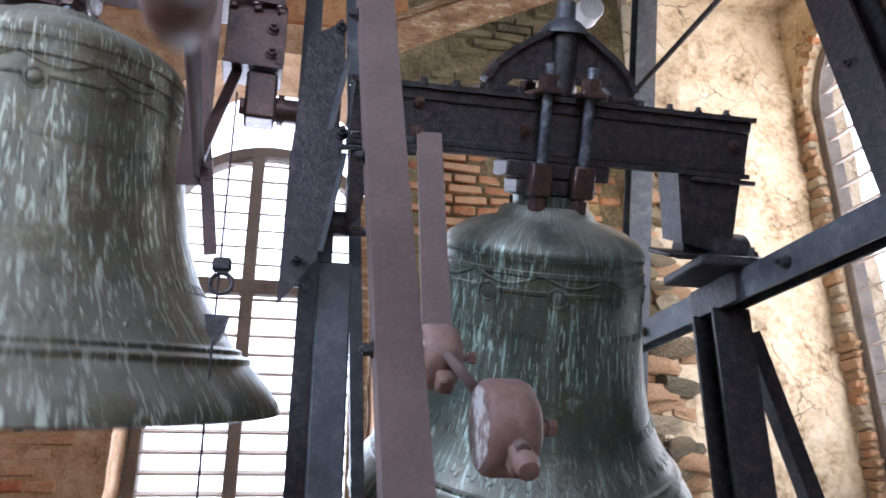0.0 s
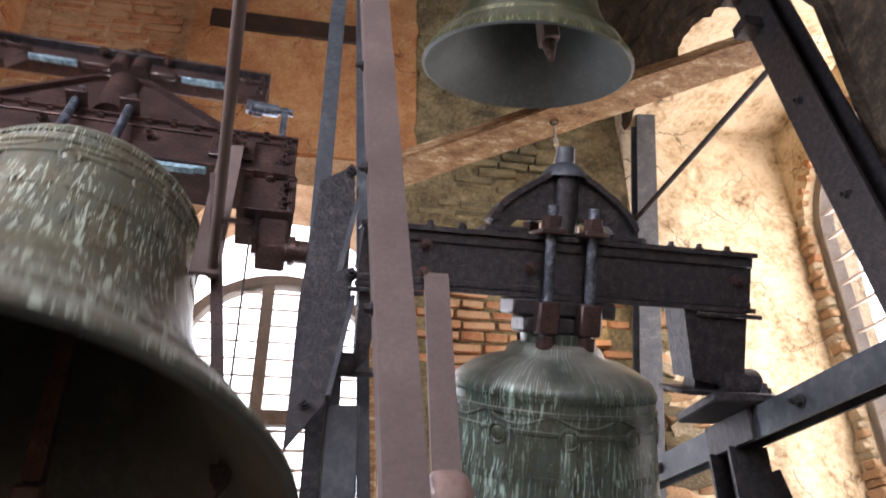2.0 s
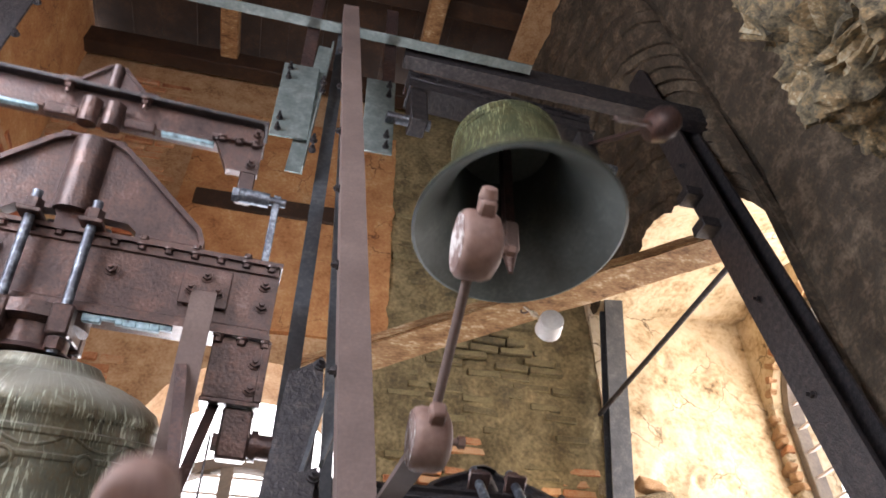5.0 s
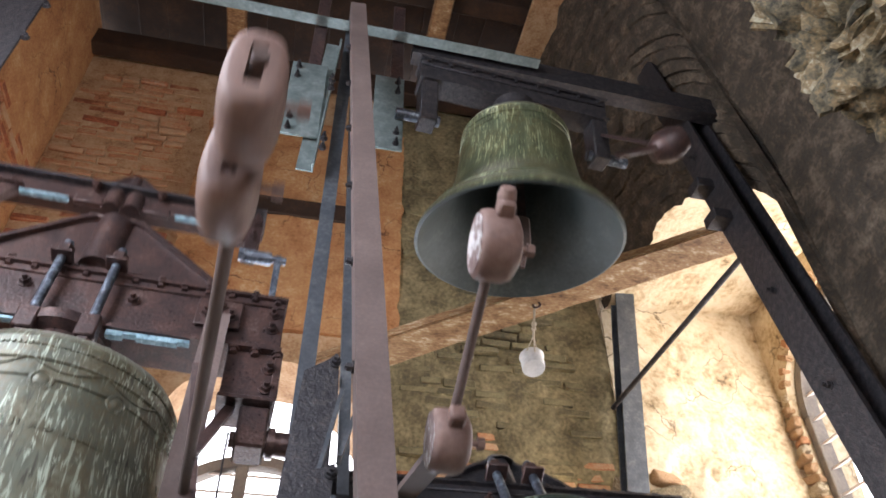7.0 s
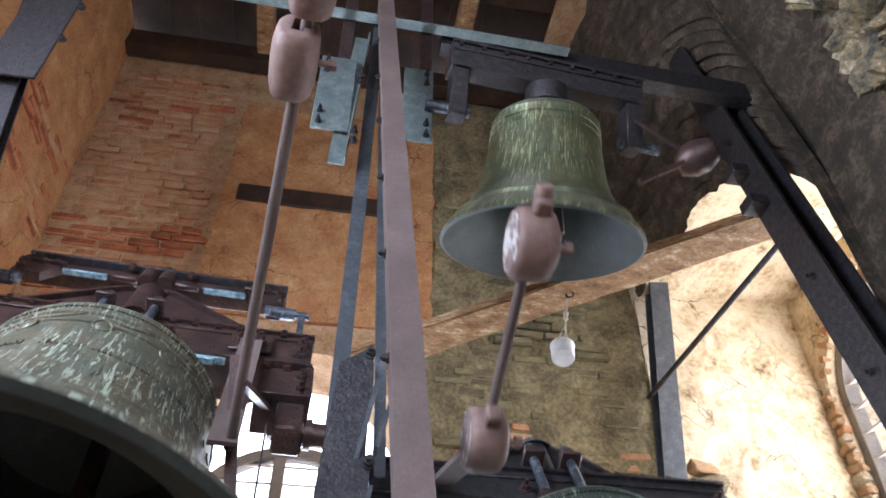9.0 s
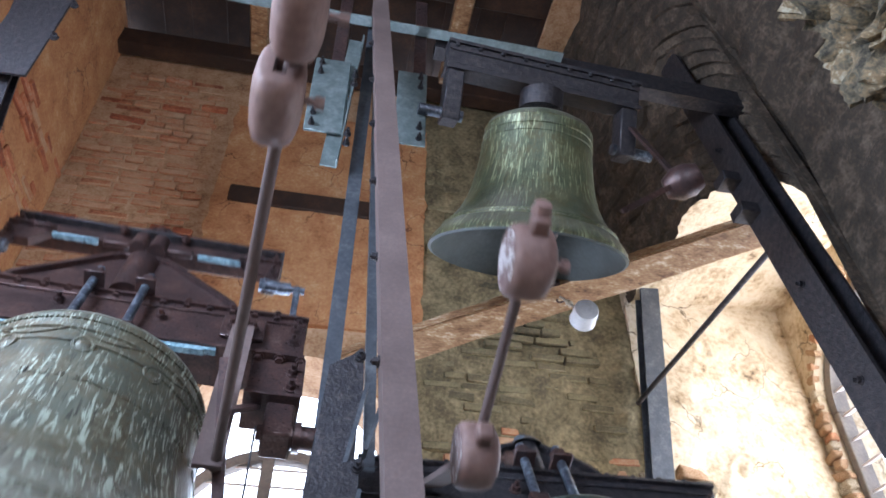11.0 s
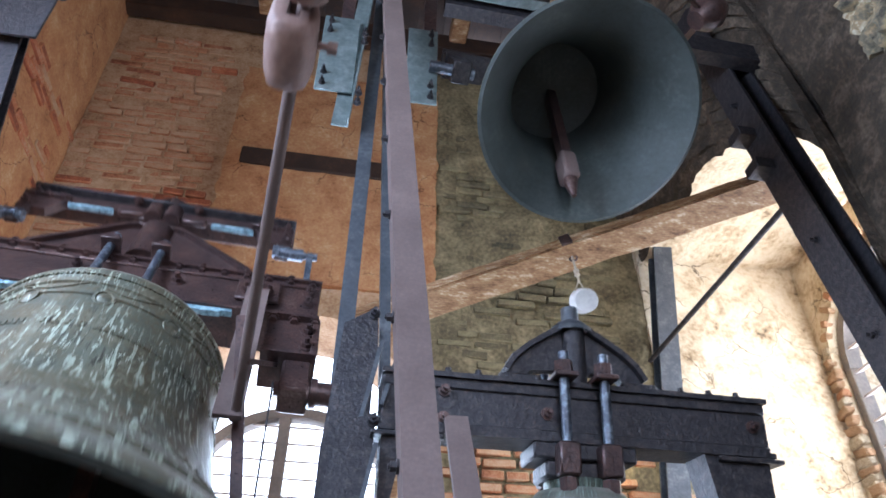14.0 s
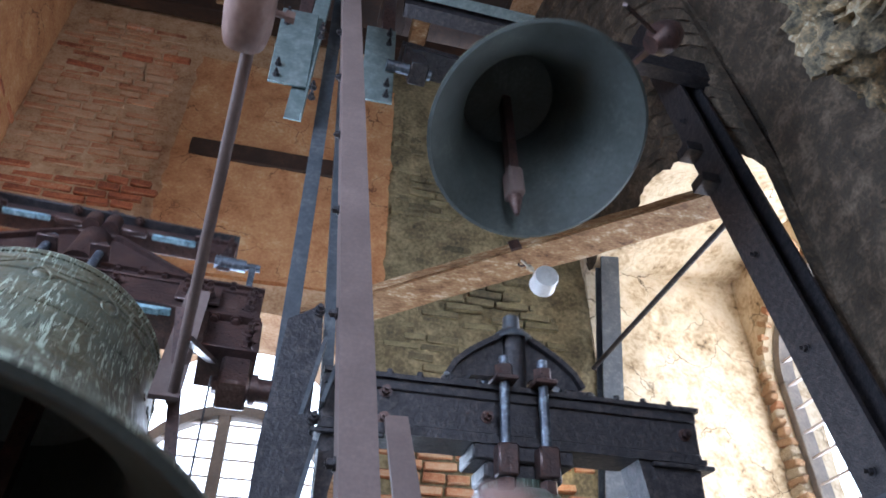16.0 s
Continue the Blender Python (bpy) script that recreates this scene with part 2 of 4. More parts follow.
MOSSBRICK = material("mossy_old_brick", [(0.28, (0.05, 0.042, 0.022)), (0.45, (0.13, 0.105, 0.055)), (0.6, (0.22, 0.185, 0.095)), (0.75, (0.34, 0.27, 0.15))], 0.95, 0.0, 5, 50, 0.9, island=0.2)
MOSSMORTAR = material("mossy_mortar", [(0.3, (0.05, 0.04, 0.022)), (0.45, (0.14, 0.11, 0.055)), (0.58, (0.25, 0.2, 0.105)), (0.72, (0.4, 0.31, 0.17))], 0.95, 0.0, 5, 40, 1.0)
BAREBRICK = material("bare_red_brick", [(0.3, (0.16, 0.045, 0.02)), (0.5, (0.36, 0.11, 0.045)), (0.62, (0.46, 0.17, 0.07)), (0.78, (0.5, 0.34, 0.22))], 0.9, 0.0, 10, 80, 0.6, island=0.3)
OCHRE = material("ochre_plaster", [(0.3, (0.2, 0.075, 0.028)), (0.43, (0.39, 0.17, 0.066)), (0.56, (0.48, 0.25, 0.105)), (0.7, (0.6, 0.42, 0.24))], 0.9, 0.0, 6, 55, 0.9, bumpdist=0.02)
cracked(OCHRE, 3.2, (0.12, 0.045, 0.018))
GROUND = material("dusty_boards", [(0.3, (0.2, 0.18, 0.15)), (0.6, (0.4, 0.36, 0.3))], 0.9, 0.0, 4, 40, 0.4)

# ---- mesh tools ----


def thing(name, m, label, category, group="", kind=""):
    ob = new(name)
    ob.empty_display_size = 0.1
    ob.matrix_world = m
    return tagged(ob, label, category, group, kind)


def finish(name, bm, mat, smooth=40):
    bmesh.ops.recalc_face_normals(bm, faces=bm.faces)
    me = bpy.data.meshes.new(name)
    bm.to_mesh(me)
    bm.free()
    for mm in mat if isinstance(mat, (list, tuple)) else [mat]:
        me.materials.append(mm)
    if smooth:
        me.shade_smooth()
        me.set_sharp_from_angle(angle=radians(smooth))
    return me


def part(name, bm, mat, parent=None, label="", smooth=40):
    ob = new(name, finish(name, bm, mat, smooth))
    ob.parent = parent
    if label:
        ob["label"] = label
    return ob


def solid(name, bm, mat, label, category, group="", kind="", smooth=40):
    """A thing that is one mesh."""
    return tagged(new(name, finish(name, bm, mat, smooth)), label, category, group, kind)


def axes(p0, p1, up=(0, 0, 1)):
    """A turn whose z runs from p0 to p1 and whose y lies as near as can be to up."""
    z = (Vector(p1) - Vector(p0)).normalized()
    x = Vector(up).cross(z)
    if x.length < 1e-4:
        x = Vector((1, 0, 0)).cross(z)
    x.normalize()
    return Matrix((x, z.cross(x), z)).transposed().to_4x4()


def box(bm, lo, hi, m=None, bevel=0.004):
    lo, hi = Vector(lo), Vector(hi)
    t = Matrix.Translation((lo + hi) / 2) @ Matrix.Diagonal((*(hi - lo), 1))
    made = bmesh.ops.create_cube(bm, size=1, matrix=(m or Matrix()) @ t)
    if bevel:
        es = {e for v in made["verts"] for e in v.link_edges}
        bmesh.ops.bevel(bm, geom=list(es), offset=bevel, segments=1, affect="EDGES", clamp_overlap=True)
    return bm


def prism(bm, outline, p0, p1, up=(0, 0, 1)):
    """An outline of (x, y) drawn out from p0 to p1; y lies towards up."""
    r = axes(p0, p1, up)
    ends = [[bm.verts.new(Vector(p) + r @ Vector((x, y, 0))) for x, y in outline] for p in (p0, p1)]
    k = len(outline)
    for i in range(k):
        bm.faces.new((ends[0][i], ends[0][(i + 1) % k], ends[1][(i + 1) % k], ends[1][i]))
    bm.faces.new(ends[0][::-1])
    bm.faces.new(ends[1])
    return bm


def rod(bm, p0, p1, r, seg=14, r2=None):
    n = Vector(p1) - Vector(p0)
    m = Matrix.Translation((Vector(p0) + Vector(p1)) / 2) @ axes(p0, p1)
    bmesh.ops.create_cone(bm, cap_ends=True, segments=seg, radius1=r, radius2=r if r2 is None else r2, depth=n.length, matrix=m)
    return bm


def lathe(bm, profile, m=None, seg=48):
    """A profile of (radius, height) turned round z."""
    m = m or Matrix()
    rings = []
    for r, z in profile:
        if r < 1e-5:
            rings.append([bm.verts.new(m @ Vector((0, 0, z)))])
        else:
            rings.append([bm.verts.new(m @ Vector((r * math.cos(2 * math.pi * i / seg), r * math.sin(2 * math.pi * i / seg), z))) for i in range(seg)])
    for a, b in zip(rings, rings[1:]):
        for i in range(seg):
            j = (i + 1) % seg
            if len(a) == 1 and len(b) == 1:
                continue
            if len(a) == 1:
                bm.faces.new((a[0], b[j], b[i]))
            elif len(b) == 1:
                bm.faces.new((a[i], a[j], b[0]))
            else:
                bm.faces.new((a[i], a[j], b[j], b[i]))
    return bm


def hexbolt(bm, at, n, r=0.017, h=0.016, shank=0.02):
    at, n = Vector(at), Vector(n).normalized()
    rod(bm, at - n * 0.002, at + n * 0.004, r * 1.35, 12)
    rod(bm, at + n * 0.004, at + n * (0.004 + h), r, 6)
    rod(bm, at + n * h, at + n * (h + shank), r * 0.5, 8)
    return bm


I_BEAM = lambda w, h, t: [(-w / 2, -h / 2), (w / 2, -h / 2), (w / 2, -h / 2 + t), (t / 2, -h / 2 + t), (t / 2, h / 2 - t), (w / 2, h / 2 - t), (w / 2, h / 2), (-w / 2, h / 2), (-w / 2, h / 2 - t), (-t / 2, h / 2 - t), (-t / 2, -h / 2 + t), (-w / 2, -h / 2 + t)]
CHANNEL = lambda w, d, t: [(-w / 2, 0), (w / 2, 0), (w / 2, t), (-w / 2 + t, t), (-w / 2 + t, d - t), (w / 2, d - t), (w / 2, d), (-w / 2, d)]
RECT = lambda w, h: [(-w / 2, -h / 2), (w / 2, -h / 2), (w / 2, h / 2), (-w / 2, h / 2)]
ANGLE = lambda w, d, t: [(0, 0), (w, 0), (w, t), (t, t), (t, d), (0, d)]

# ---- the bell chamber ----


def masonry(name, mat, at, u, n, w, h, holes=(), depth=0.4, step=0.07, amp=0.02, label="", seed=0.0, peel=0.0):
    """A rough wall: a grid of w by h from the corner at, along u and up, that bulges along n; holes: arches of (middle, half width, sill, springing, rise)."""
    at, u, n, v = Vector(at), Vector(u), Vector(n), Vector((0, 0, 1))
    nu, nv = round(w / step), round(h / step)
    su, sv = w / nu, h / nv

    def inside(a, b):
        for c, hw, lo, sp, rise in holes:
            if lo < b < sp and abs(a - c) < hw or b >= sp and ((a - c) / hw) ** 2 + ((b - sp) / rise) ** 2 < 1:
                return True
        return False

    def snapped(a, b):
        best = None
        for c, hw, lo, sp, rise in holes:
            if b >= sp:
                q = math.hypot((a - c) / hw, (b - sp) / rise) or 1
                p = (c + (a - c) / q, sp + (b - sp) / q)
            else:
                p = (c + math.copysign(hw, a - c), b) if abs(b - lo) > abs(abs(a - c) - hw) else (a, lo)
            d = math.hypot(p[0] - a, p[1] - b)
            if best is None or d < best[0]:
                best = (d, p)
        return best[1]

    keep = {(i, j) for i in range(nu) for j in range(nv) if not inside((i + 0.5) * su, (j + 0.5) * sv)}
    bm = bmesh.new()
    made = {}

    def vert(i, j):
        if (i, j) in made:
            return made[i, j]
        a, b = i * su, j * sv
        near = [(i + di, j + dj) in keep for di in (-1, 0) for dj in (-1, 0) if 0 <= i + di < nu and 0 <= j + dj < nv]
        if not all(near):
            a, b = snapped(a, b)
            a += 0.012 * noise.noise((a * 9, b * 9, seed))
            b += 0.012 * noise.noise((a * 9, b * 9, seed + 5))
        p = at + u * a + v * b
        k = noise.fractal(p * 2.2 + Vector((seed, 0, 0)), 1.0, 2.0, 5) * amp
        if peel:
            f = noise.fractal(p * 1.7 + Vector((0, seed, 9)), 1.0, 2.0, 6) + 0.1
            k += peel * (0 if f < 0 else min(1, f * 14))
            pit = noise.noise(p * 6.5 + Vector((seed, 4, 0)))
            k -= 0.035 * max(0, pit - 0.52) * 4
        made[i, j] = bm.verts.new(p + n * k)
        return made[i, j]

    for i, j in sorted(keep):
        bm.faces.new((vert(i, j), vert(i + 1, j), vert(i + 1, j + 1), vert(i, j + 1)))
    rim = [e for e in bm.edges if len(e.link_faces) == 1]
    ext = bmesh.ops.extrude_edge_only(bm, edges=rim)["geom"]
    for x in ext:
        if isinstance(x, bmesh.types.BMVert):
            x.co -= n * depth
    return solid(name, bm, mat, label, "wall", kind="structure", smooth=60)


BACK_Y, RIGHT_X, LEFT_X, FRONT_Y, TOP = 3.75, 2.72, -1.95, -1.4, 7.15
wall_back = masonry("wall_back", MORTAR, (LEFT_X, BACK_Y, 0), (1, 0, 0), (0, -1, 0), 2.46, TOP, [(1.78, 0.62, 0.9, 3.62, 0.62)], 0.5, 0.07, 0.02, label="old lime-smeared brick and rubble wall with an arched window")
wall_back_east = masonry("wall_back_east", MOSSMORTAR, (0.51, BACK_Y, 0), (1, 0, 0), (0, -1, 0), 1.6, TOP, (), 0.1, 0.04, 0.05, label="mossy smeared brick and rubble wall", seed=2, peel=0.02)
niche_wall = masonry("wall_niche", PLASTER, (2.0, 3.7, 0), (1, 0, 0), (0, -1, 0), 1.35, TOP, (), 0.05, 0.022, 0.03, peel=0.016, label="cracked cream plaster side of a deep window niche", seed=3)
wall_right = masonry("wall_right", PLASTER, (3.2, 0.9, 0), (0, 1, 0), (-1, 0, 0), 2.9, TOP, [(1.95, 0.76, 0.9, 4.1, 0.66)], 0.3, label="rough plaster wall round an arched louvred window", seed=4)
wall_left = masonry("wall_left", OCHRE, (LEFT_X, FRONT_Y, 0), (0, 1, 0), (1, 0, 0), 5.2, TOP, [(1.6, 0.7, 2.5, 4.5, 0.6)], 0.5, label="rough brick wall with patches of plaster", seed=7)
wall_front = masonry("wall_front", MORTAR, (LEFT_X, FRONT_Y, 0), (1, 0, 0), (0, 1, 0), 4.9, TOP, [(2.3, 0.8, 2.2, 4.3, 0.8)], 0.5, label="rough brick wall with an arched opening", seed=11)
solid("floor", box(bmesh.new(), (-2.6, -2.0, -0.2), (3.4, 4.4, 0), None, 0), GROUND, "dusty boarded floor of the bell chamber", "floor", kind="structure")


def roof():
    bm = bmesh.new()
    for i in range(24):
        x = -2.5 + i * 0.26
        box(bm, (x, -1.9, TOP + 0.16 + 0.012 * (i % 2)), (x + 0.29, 4.4, TOP + 0.19 + 0.012 * (i % 2)), None, 0.004)
    for y in (-0.9, 0.6, 1.7, 2.75):
        box(bm, (-2.4, y, TOP - 0.06), (3.4, y + 0.16, TOP + 0.155), None, 0.01)
    solid("ceiling", bm, TIMBER, "dark timber roof of boards and beams", "ceiling", kind="structure")
    for x in (-0.85, 0.72):
        solid("rafter", box(bmesh.new(), (x - 0.07, 1.9, TOP - 0.2), (x + 0.07, 4.0, TOP - 0.065), None, 0.012), PLANK, "pale sawn rafter under the roof boards", "rafter", "rafters")
    solid("wall_plate", box(bmesh.new(), (-1.95, 3.58, 6.86), (2.0, 3.72, 7.05), None, 0.012), TIMBER, "dark timber wall plate on the back wall", "beam", kind="structure")
    solid("roof_panel", box(bmesh.new(), (1.4, 2.35, 7.02), (1.95, 3.3, 7.06), pose(0, 0, 0, 0, 0, 0), 0.01), MORTAR, "pale plastered patch of the roof", "ceiling", kind="structure")


roof()


def spandrel():
    """The dark masonry over the deep niche of the arched window: a leaning wall with a ragged arch cut out of it."""
    bm = bmesh.new()
    cols = []
    for i in range(-40, 46):
        y = 1.89 + 1.95 * (i / 45) ** 1.4 if i >= 0 else 1.945 + 0.085 * i
        z = 3.95 + 0.97 * math.sqrt(max(0, 1 - (((2.97 - y) if y < 3 else (y - 3) * 0.6) / 1.08) ** 2)) if i >= 0 else 0.0
        z += 0.05 * noise.noise((y * 9, 1.3, 1)) + 0.03 * noise.noise((y * 23, 4.3, 1))
        col = []
        for k in range(104):
            zz = z + (TOP + 0.1 - z) * (k // 4 + (0, 0.72, 0.8, 0.93)[k % 4]) / 26
            lean = 0.2 * max(0, zz - 4.5)
            q = 0.06 * noise.fractal((y * 3, zz * 3, 2), 1.0, 2.0, 5) + (0.03 * max(0, 0.6 + noise.noise((y * 2.5, k // 4 * 3.1, 7))) if k % 4 > 1 else 0) + 0.03 * noise.noise((y * 1.2, k // 4 * 5.3, 2))
            near = min(1, abs(y - 1.88) / 0.4 + max(0, zz - 4.3))
            col.append(bm.verts.new((2.12 - lean + q * near, y, zz)))
        cols.append(col)
    for c, d in zip(cols, cols[1:]):
        for k in range(103):
            bm.faces.new((c[k], d[k], d[k + 1], c[k + 1]))
    rim = [e for e in bm.edges if len(e.link_faces) == 1 and max(v.co.z for v in e.verts) < TOP]
    ext = bmesh.ops.extrude_edge_only(bm, edges=rim)["geom"]
    for x in ext:
        if isinstance(x, bmesh.types.BMVert):
            x.co.x = 3.22
            x.co.z += 0.12
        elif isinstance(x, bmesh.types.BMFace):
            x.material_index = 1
    # near-black stone on the wall face, pale plaster on the extruded reveal
    solid("wall_spandrel", bm, [DARKSTONE, PLASTER], "dark rubble masonry over the arched niche", "wall", kind="structure", smooth=50)


spandrel()


def springer():
    bm = bmesh.new()
    bmesh.ops.create_icosphere(bm, subdivisions=6, radius=1)
    for v in bm.verts:
        d = v.co.normalized()
        c = Vector([math.copysign(abs(a) ** 0.55, a) for a in d])
        v.co = Vector((1.96 + 0.62 * c.x, 0.75 + 0.3 * c.y, 4.07 + 0.62 * c.z))
        k = noise.fractal(v.co * 5, 0.8, 2.0, 7)
        v.co += d * (0.09 * k + 0.03 * noise.cell(v.co * 6 + noise.noise_vector(v.co * 5) * 0.6) + 0.03 * noise.fractal(v.co * 18, 0.6, 2.0, 4))
    solid("wall_springer", bm, STONE, "rough weathered stone of an arch, half bare", "stone", kind="structure", smooth=50)


springer()

# windows


def louvred(name, label, m, half, sill, spring, rise, slats, mull):
    """A louvred wooden window in an arch: m puts its x along the wall and y outwards."""
    win = thing(name, m, label, "window", kind="structure")
    for s in (-1, 1):
        part("jamb", box(bmesh.new(), (s * half - 0.03, -0.05, sill), (s * half + 0.03, 0.05, spring), None, 0.006), FRAMEWOOD, win)
    bm = bmesh.new()
    pts = [(math.cos(math.pi * i / 20), math.sin(math.pi * i / 20)) for i in range(21)]
    rows = [[bm.verts.new((c * (half + o), y, spring + s * (rise + o))) for c, s in pts] for o, y in ((-0.03, -0.05), (0.03, -0.05), (0.03, 0.05), (-0.03, 0.05))]
    for a in range(4):
        for i in range(20):
            bm.faces.new((rows[a][i], rows[a][i + 1], rows[(a + 1) % 4][i + 1], rows[(a + 1) % 4][i]))
    part("head", bm, FRAMEWOOD, win)
    for x in mull:
        top = spring + rise * math.sqrt(max(0, 1 - (x / half) ** 2)) - 0.02
        part("mullion", box(bmesh.new(), (x - 0.035, -0.045, sill), (x + 0.035, 0.045, top), None, 0.006), FRAMEWOOD, win)
    z = sill + 0.04
    while z < spring + rise - 0.05:
        w = half if z < spring else half * math.sqrt(max(0, 1 - ((z - spring) / rise) ** 2))
        if w > 0.08:
            r = pose(0, 0, z, slats[1])
            part("slat", box(bmesh.new(), (-w + 0.03, -slats[2], -slats[2] * 0.2), (w - 0.03, slats[2], slats[2] * 0.2), r, 0), LOUVRE, win, smooth=0)
        z += slats[0]
    return win


louvred("window_back", "bright arched louvred window with dark mullions", pose(-0.17, BACK_Y + 0.38, 0), 0.58, 0.9, 3.25, 0.5, (0.105, 20, 0.03), (-0.09, 0.27))
part("transom", box(bmesh.new(), (-0.55, -0.05, 2.86), (0.55, 0.05, 2.94), None, 0.006), FRAMEWOOD, bpy.data.objects["window_back"])
louvred("window_right", "arched window with broad slanted wooden louvres", pose(3.3, 2.85, 0, 0, 0, -90), 0.72, 0.9, 4.1, 0.62, (0.165, 20, 0.032), ())


def backdrop(name, m, w, h):
    """The bright hazy sky beyond a window."""
    bm = bmesh.new()
    bm.faces.new([bm.verts.new(m @ Vector(p)) for p in ((-w, 0, -h), (w, 0, -h), (w, 0, h), (-w, 0, h))])
    solid(name, bm, SKYGLOW, "bright hazy sky beyond the window", "sky", kind="structure", smooth=0)


backdrop("backdrop_back", pose(-0.2, 6.5, 3.5), 4.0, 4.5)
backdrop("backdrop_right", pose(6.0, 2.8, 4.0, 0, 0, 90), 4.0, 5.0)

# ---- the bell frame ----


LEG0, LEG1 = Vector((0.277, 0.656, 0)), Vector((0.046, 1.87, 5.2))
front_leg = thing("front_leg", Matrix(), "raking red-oxide steel channel leg of the bell frame", "steel leg")
part("channel", prism(bmesh.new(), CHANNEL(0.075, 0.075, 0.008), LEG0, LEG1, (0, 1, 0.25)), PINKSTEEL, front_leg)
for k in range(9):
    q = LEG0.lerp(LEG1, 0.3 + k * 0.075) + Vector((-0.038, 0.045, 0))
    part("bolt", hexbolt(bmesh.new(), q, (-1, 0, 0), 0.011, 0.012, 0.008), DARKSTEEL, front_leg)
rear_leg = thing("rear_leg", Matrix(), "dark steel leg behind the bearings of the bell frame", "steel leg")
part("channel", prism(bmesh.new(), CHANNEL(0.055, 0.045, 0.007), (0.013, 2.020, 2.300), (0.031, 2.020, 5.200), (0, -1, 0)), BLUESTEEL, rear_leg)
part("channel", prism(bmesh.new(), CHANNEL(0.036, 0.04, 0.006), (0.294, 1.990, 0.000), (0.051, 1.990, 5.200), (0, 1, 0)), BLUESTEEL, rear_leg)
part("stub", prism(bmesh.new(), CHANNEL(0.09, 0.06, 0.008), (0.06, 2.02, 0.0), (0.075, 2.03, 3.1), (0, -1, 0)), DARKSTEEL, rear_leg)
part("post", box(bmesh.new(), (0.075, 1.86, 0), (0.165, 1.95, 2.33), None, 0.005), BLUESTEEL, rear_leg, "rough scaly steel post")


def bracket(name, web, y, flange):
    """A folded steel plate on the frame that carries a bearing: web of (x, z) corners, with a flange along its sloping edge."""
    t = thing(name, Matrix(), "dark folded steel bearing bracket on the bell frame", "bracket", "bearing brackets")
    g = bmesh.new()
    front = [g.verts.new((x, y, z)) for x, z in web]
    back = [g.verts.new((x, y + 0.012, z)) for x, z in web]
    k = len(web)
    g.faces.new(front)
    g.faces.new(back[::-1])
    for i in range(k):
        g.faces.new((front[i], front[(i + 1) % k], back[(i + 1) % k], back[i]))
    part("web", g, DARKSTEEL, t)
    for (xa, za), (xb, zb) in flange:
        part("flange", prism(bmesh.new(), RECT(0.012, 0.06), (xa + 0.006, y - 0.02, za), (xb + 0.006, y - 0.02, zb), (0, 1, 0)), BLUESTEEL, t)
    top = max(web, key=lambda p: p[1])
    part("bolt", hexbolt(bmesh.new(), (top[0] - 0.01, y - 0.004, top[1] - 0.03), (0, -1, 0), 0.014), DARKSTEEL, t)
    part("bolt", hexbolt(bmesh.new(), (web[-2][0] + 0.04, y - 0.004, web[-2][1] + 0.12), (0, -1, 0), 0.012), DARKSTEEL, t)


bracket("bearing_bracket", [(0.012, 3.03), (0.113, 3.098), (0.123, 2.92), (0.078, 2.70), (-0.022, 2.42), (-0.02, 2.62)], 1.86, [((0.123, 2.95), (0.06, 2.6))])
bracket("bearing_bracket", [(0.031, 2.672), (0.127, 2.711), (0.115, 2.52), (0.075, 2.32), (-0.023, 2.19), (-0.02, 2.4)], 1.80, [((0.166, 2.865), (0.127, 2.711)), ((0.12, 2.6), (0.07, 2.32))])
RL0, RL1 = Vector((2.02, 1.395, 0)), Vector((1.93, 2.285, 5.9))
right_leg = thing("raking_leg", Matrix(), "heavy dark steel raking leg of the bell frame", "steel leg")
part("beam", prism(bmesh.new(), I_BEAM(0.17, 0.13, 0.014), RL0, RL1, (1, 0, 0)), DARKSTEEL, right_leg)
for z in (4.2, 4.45):
    k = z / 5.9
    part("cleat", box(bmesh.new(), (1.8, RL0.y + 0.89 * k - 0.02, z - 0.03), (1.9, RL0.y + 0.89 * k + 0.08, z + 0.03), None, 0.004), DARKSTEEL, right_leg)
for k in range(7):
    z = 2.2 + k * 0.5
    part("bolt", hexbolt(bmesh.new(), (RL0.x - 0.09 * z / 5.9 - 0.064, RL0.y + 0.151 * z, z), (-1, 0, 0), 0.014), DARKSTEEL, right_leg)
side_post = thing("side_post", Matrix(), "dark steel post under the bearing girder", "steel post")
part("post", prism(bmesh.new(), I_BEAM(0.12, 0.12, 0.012), (1.28, 1.92, 0), (1.28, 1.92, 2.26), (0, 1, 0)), DARKSTEEL, side_post)
part("brace", prism(bmesh.new(), ANGLE(0.05, 0.05, 0.008), (1.62, 1.92, 1.2), (1.36, 1.92, 2.2), (0, 1, 0)), DARKSTEEL, side_post)
girder = thing("bearing_girder", Matrix(), "blue-grey steel girder across the chamber", "girder")
part("beam", prism(bmesh.new(), CHANNEL(0.085, 0.07, 0.009), (1.25, 3.75, 2.3), (1.25, -1.4, 2.3), (1, 0, 0)), BLUESTEEL, girder)
for y in (1.1, 1.55, 2.35, 2.9):
    part("bolt", hexbolt(bmesh.new(), (1.25, y, 2.3), (-1, 0, 0), 0.014), DARKSTEEL, girder)
part("cleat", box(bmesh.new(), (1.235, 1.76, 2.255), (1.249, 2.0, 2.345), None, 0.003), DARKSTEEL, girder)
back_post = thing("back_post", Matrix(), "dark steel post against the back wall", "steel post")
part("post", prism(bmesh.new(), I_BEAM(0.13, 0.1, 0.012), (1.46, 3.55, 0), (2.29, 3.55, 6.2), (0, 1, 0)), BLUESTEEL, back_post)
tie = thing("tie_rod", Matrix(), "thin dark diagonal tie rod", "tie rod")
part("rod", rod(bmesh.new(), (1.99, 2.02, 4.07), (1.865, 3.5, 3.99), 0.015), DARKSTEEL, tie)


